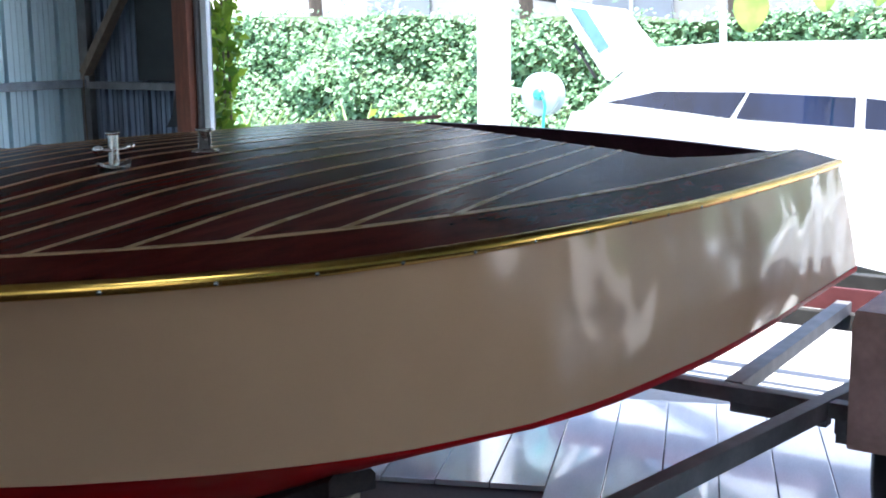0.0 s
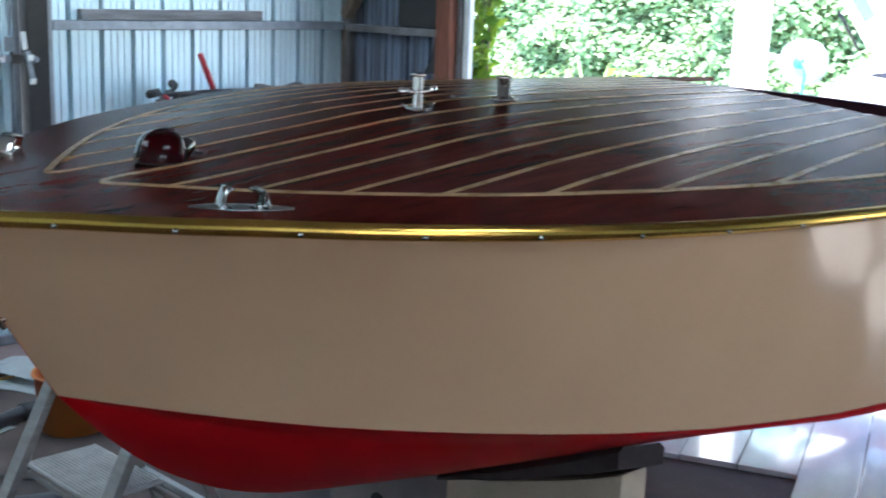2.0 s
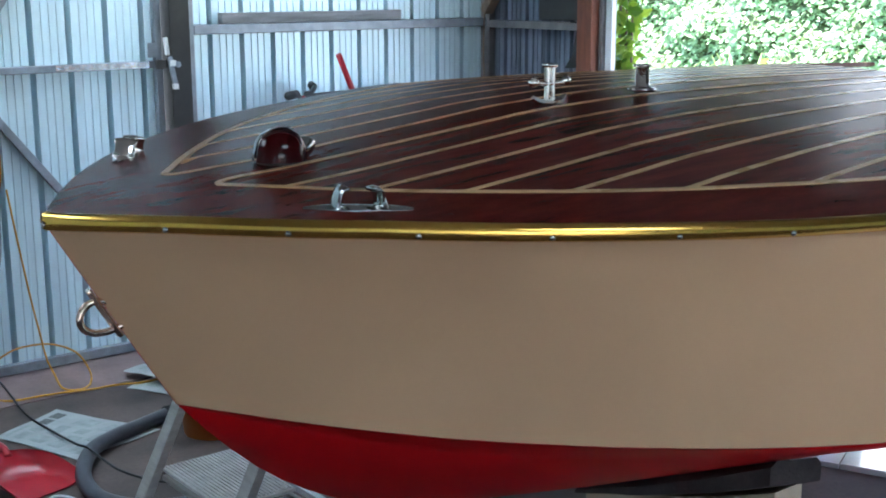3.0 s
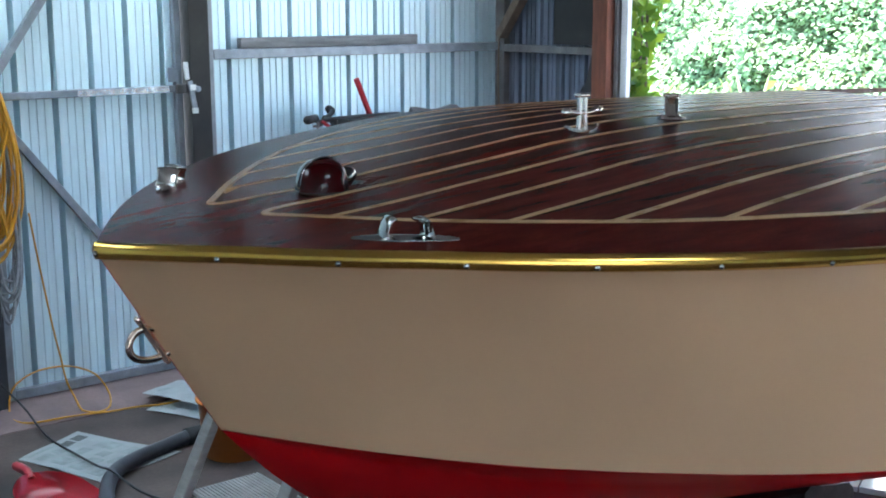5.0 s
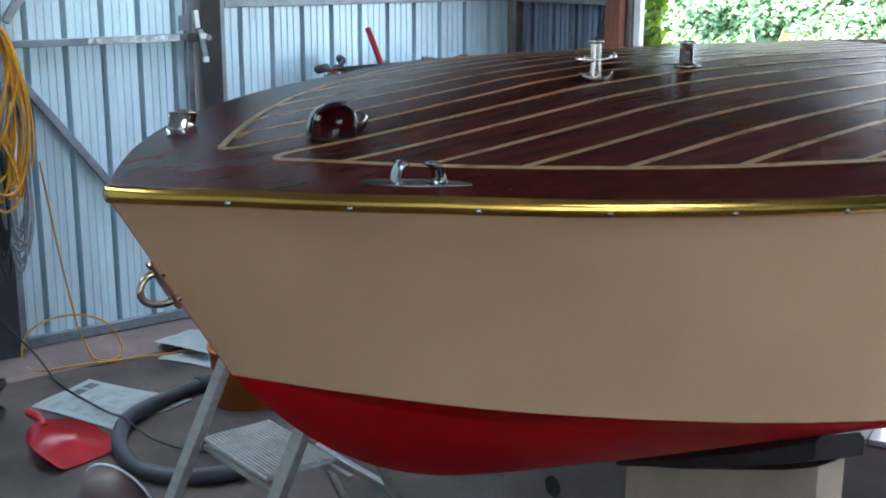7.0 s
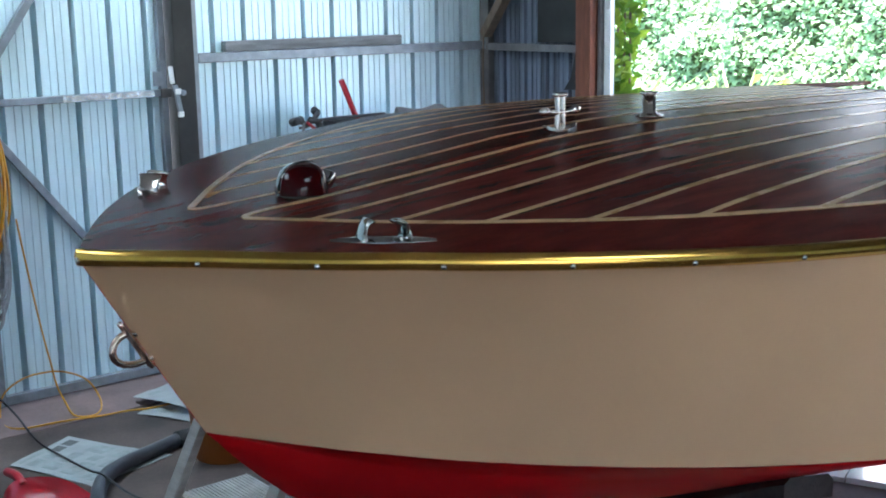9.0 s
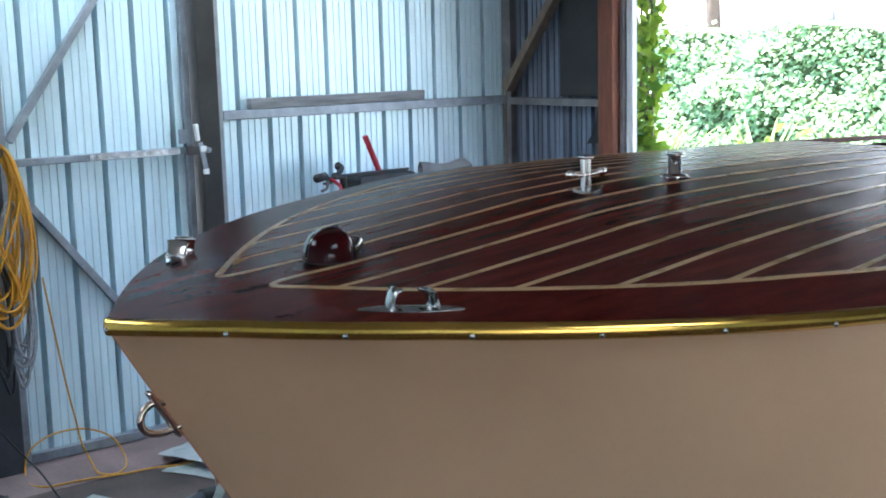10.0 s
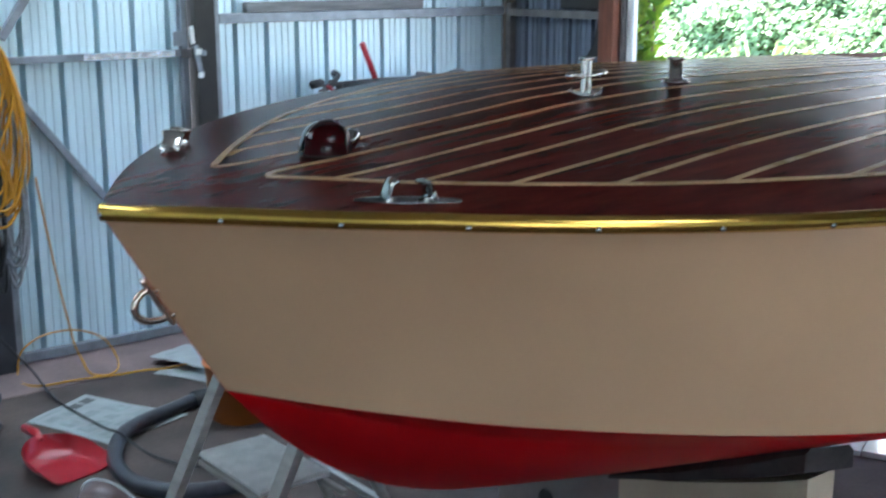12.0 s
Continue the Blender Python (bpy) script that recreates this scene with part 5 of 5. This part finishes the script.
def extrude(prof, y0, y1, inset=0.05):
    n = len(prof)
    v = []
    for k, y in enumerate((y0, y0 + inset, y1 - inset, y1)):
        s = 0.97 if k in (0, 3) else 1
        v += [(2.2 + (x - 2.2) * s, y, 0.6 + (z - 0.6) * s) for x, z in prof]
    f = [tuple(range(n))[::-1], tuple(range(3 * n, 4 * n))]
    for k in range(3):
        f += [(k * n + i, k * n + (i + 1) % n, (k + 1) * n + (i + 1) % n, (k + 1) * n + i) for i in range(n)]
    return v, f


v, f = extrude(prof, 0, WD)
car_part(solid("body", v, f, "car_paint", car, "white car body"))
v, f = extrude([(-0.45, 0.94), (0.02, 1.2), (0.48, 1.43), (1.4, 1.475), (2.6, 1.46), (3.0, 1.38), (3.7, 0.985)], 0.07, WD - 0.07, 0.09)
car_part(solid("cabin", v, f, "car_paint", car, "white car roof and pillars"))
for pts in ([(0.02, 1.03), (0.7, 1.14), (1.69, 1.174), (1.53, 1.006)], [(1.60, 1.006), (1.735, 1.174), (2.66, 1.185), (2.66, 1.02)], [(2.75, 1.02), (2.75, 1.185), (3.15, 1.17), (3.5, 1.03)]):
    for y in (0.072, WD - 0.078):
        v = [(x, y - 0.012, z) for x, z in pts] + [(x, y + 0.018, z) for x, z in pts]
        f = [(3, 2, 1, 0), (4, 5, 6, 7)] + [(i, (i + 1) % 4, 4 + (i + 1) % 4, 4 + i) for i in range(4)]
        car_part(solid("side_window", v, f, "car_glass", car, "dark tinted side window"))
rim = [(0.2, -0.47, 1.764), (0.2, -0.05, 1.204), (0.2, 0.33, 1.438), (0.2, 0.08, 1.702)]
v = rim + [(x + 0.05, y, z) for x, y, z in rim]
gate = car_part(solid("tailgate", v, [(3, 2, 1, 0), (4, 5, 6, 7)] + [(i, (i + 1) % 4, 4 + (i + 1) % 4, 4 + i) for i in range(4)], "car_paint", car, "raised white tailgate"))
pane = [(0.254, -0.38, 1.72), (0.254, -0.14, 1.40), (0.254, -0.06, 1.44), (0.254, -0.25, 1.70)]
v = pane + [(x + 0.006, y, z) for x, y, z in pane]
p = solid("tailgate_window", v, [(0, 1, 2, 3), (7, 6, 5, 4)] + [(i, 4 + i, 4 + (i + 1) % 4, (i + 1) % 4) for i in range(4)], "gate_glass", gate, "pale teal tailgate glass")
p.matrix_world = CM @ p.matrix_world
car_part(tube("gas_strut", [(0.18, -0.30, 1.468), (0.18, -0.125, 1.22)], 0.012, "car_trim", car, "", False, 8, False))
car_part(tube("roof_bar", [(0.2, -0.9, 1.823), (0.2, -0.46, 1.764)], 0.016, "car_trim", car, "", False, 8, False))
for x in (0.3, 3.7):
    for y in (0.1, WD - 0.1):
        w = car_part(part("wheel", lathe_bm([(0.2, -0.1), (0.29, -0.1), (0.31, -0.07), (0.31, 0.07), (0.29, 0.1), (0.2, 0.1)], 32, pose(x, y, 0.28, 90)), "rubber_black", car, "", True))
        r = part("rim", lathe_bm([(0, -0.09), (0.05, -0.09), (0.17, -0.06), (0.205, -0.09), (0.205, 0.09), (0.17, 0.06), (0, 0.09)], 24, pose(x, y, 0.28, 90)), "steel", w, "", True)

sapling = empty("sapling", "young tree with slender pale trunk and large yellow-green leaves", "tree")
tube("trunk", [(9.2, 2.02, -0.05), (9.2, 2.0, 0.9), (9.2, 1.985, 1.46), (9.2, 2.02, 1.9), (9.2, 2.05, 2.6)], 0.03, "white_paint", sapling, "pale slender trunk", False, 10)
for bx, by, bz, ln, wd, yaw in ((9.15, 1.75, 1.93, 0.40, 0.15, 6), (9.1, 1.1, 2.0, 0.32, 0.11, 40), (9.18, 0.75, 2.02, 0.3, 0.12, -30), (9.2, 2.35, 2.1, 0.3, 0.1, 70)):
    tube("branch", [(9.2, 2.04, 2.3), (9.19, (by + 2.04) / 2, 2.32), (bx, by, bz)], 0.008, "timber_raw", sapling, "", False, 6)
    rows = []
    for u in np.linspace(0, 1, 11):
        w = wd * math.sin(math.pi * min(u * 0.93 + 0.04, 1)) ** 0.75
        rows.append([(0.03 * abs(q) + 0.03 * math.sin(3 * u), w * q, -ln * u) for q in np.linspace(-1, 1, 5)])
    big_leaf = slab("large_leaf", rows, 0.004, "big_leaf", sapling, "large yellow-green leaf")
    big_leaf.matrix_world = pose(bx, by, bz, 0, 0, yaw)

def tall_tree(x, y, h, r, seed):
    """Trunk with limbs and a ragged crown of many leaves."""
    g = np.random.default_rng(seed)
    t = empty("reflection_tree", "tall leafy green tree added behind the hedge for deck reflections", "tree", "trees behind the hedge")
    tube("trunk", [(x, y, -0.05), (x + 0.05, y, 1.4), (x, y + 0.1, h * 0.6), (x, y, h * 0.85)], 0.11, "timber_raw", t, "", False, 9)
    clumps = []
    for k in range(16):
        a, e = g.uniform(0, 2 * math.pi), g.uniform(0.6, 1.0)
        c = np.array([x + r * g.uniform(0.2, 0.9) * math.cos(a), y + r * g.uniform(0.2, 0.9) * math.sin(a), h * e])
        clumps.append(c)
        if k % 3 == 0:
            tube("limb", [(x, y, h * 0.38), tuple((np.array([x, y, h * 0.5]) + c) / 2), tuple(c)], 0.035, "timber_raw", t, "", False, 6)
    n = 2600
    c = np.array(clumps)[g.integers(0, 16, n)] + g.normal(size=(n, 3)) * np.array([0.42, 0.42, 0.3])
    lv = leaves("crown", c, np.stack([0 * c[:, 0] - 0.4, 0 * c[:, 0], 0 * c[:, 0] + 0.8], 1) + g.normal(size=(n, 3)) * 0.7, 0.15, "tree_leaf", t, "green leafy crown")
    lv["kind"] = "stuff"


# Crowns stand out of view, added for their olive reflection in the deck.
for x, y, h, r, seed in ((14.5, -3.5, 6.0, 1.9, 1), (15.0, 0.2, 6.6, 2.0, 2), (14.2, 3.8, 5.8, 1.8, 3), (15.3, 7.5, 6.5, 2.1, 4), (14.6, 11.0, 6.0, 1.9, 6)):
    tall_tree(x, y, h, r, seed)

# pale house far behind the hedge
house = empty("house", "pale rendered house with grey roof behind the hedge", "house")
box("wall", (20, -14, -0.03), (27, 16, 3.0), "house", house, "", 0.0)
v = [(19.5, -14.5, 3.0), (19.5, 16.5, 3.0), (27.5, 16.5, 3.0), (27.5, -14.5, 3.0), (23.5, -14.5, 5.0), (23.5, 16.5, 5.0)]
solid("roof", v, [(0, 4, 5, 1), (2, 5, 4, 3), (0, 3, 4), (1, 5, 2), (0, 1, 2, 3)], "house_roof", house)
for y in (-9, -3.5, 2, 7.2, 12.5):
    w = box("window", (19.93, y, 1.1), (19.998, y + 1.6, 2.2), "pale_glass", house, "dark window", 0.0)
    box("window_frame", (19.90, y + 0.76, 1.1), (19.928, y + 0.84, 2.2), "white_paint", w, "", 0.0)

# ---- painted boards in front of the opening ----
boards = setting(new("floor_boards"), "pale lilac painted boards with dark joints near the opening", "floor")
BA = 22.5
u = Vector((math.cos(radians(BA)), math.sin(radians(BA))))
w = Vector((-u.y, u.x))
board_mesh = None
o = Vector((2.5, 0.0))
for k in range(-7, 11):
    width = 0.1915
    c0 = o + w * (k * 0.195 + 0.03)
    if k in (-7, 0):
        board_mesh = None
    ob = box("board", (-1.5 if k < 0 else 0.3, -width / 2, -0.012), (1.36, width / 2, 0.012), "board", boards, "", 0.003) if board_mesh is None else new("board", board_mesh)
    board_mesh = ob.data
    ob.parent = boards
    ob.matrix_world = pose(c0.x, c0.y, 0.0065 + 0.0012 * math.sin(k * 2.3), 0, 0, BA)
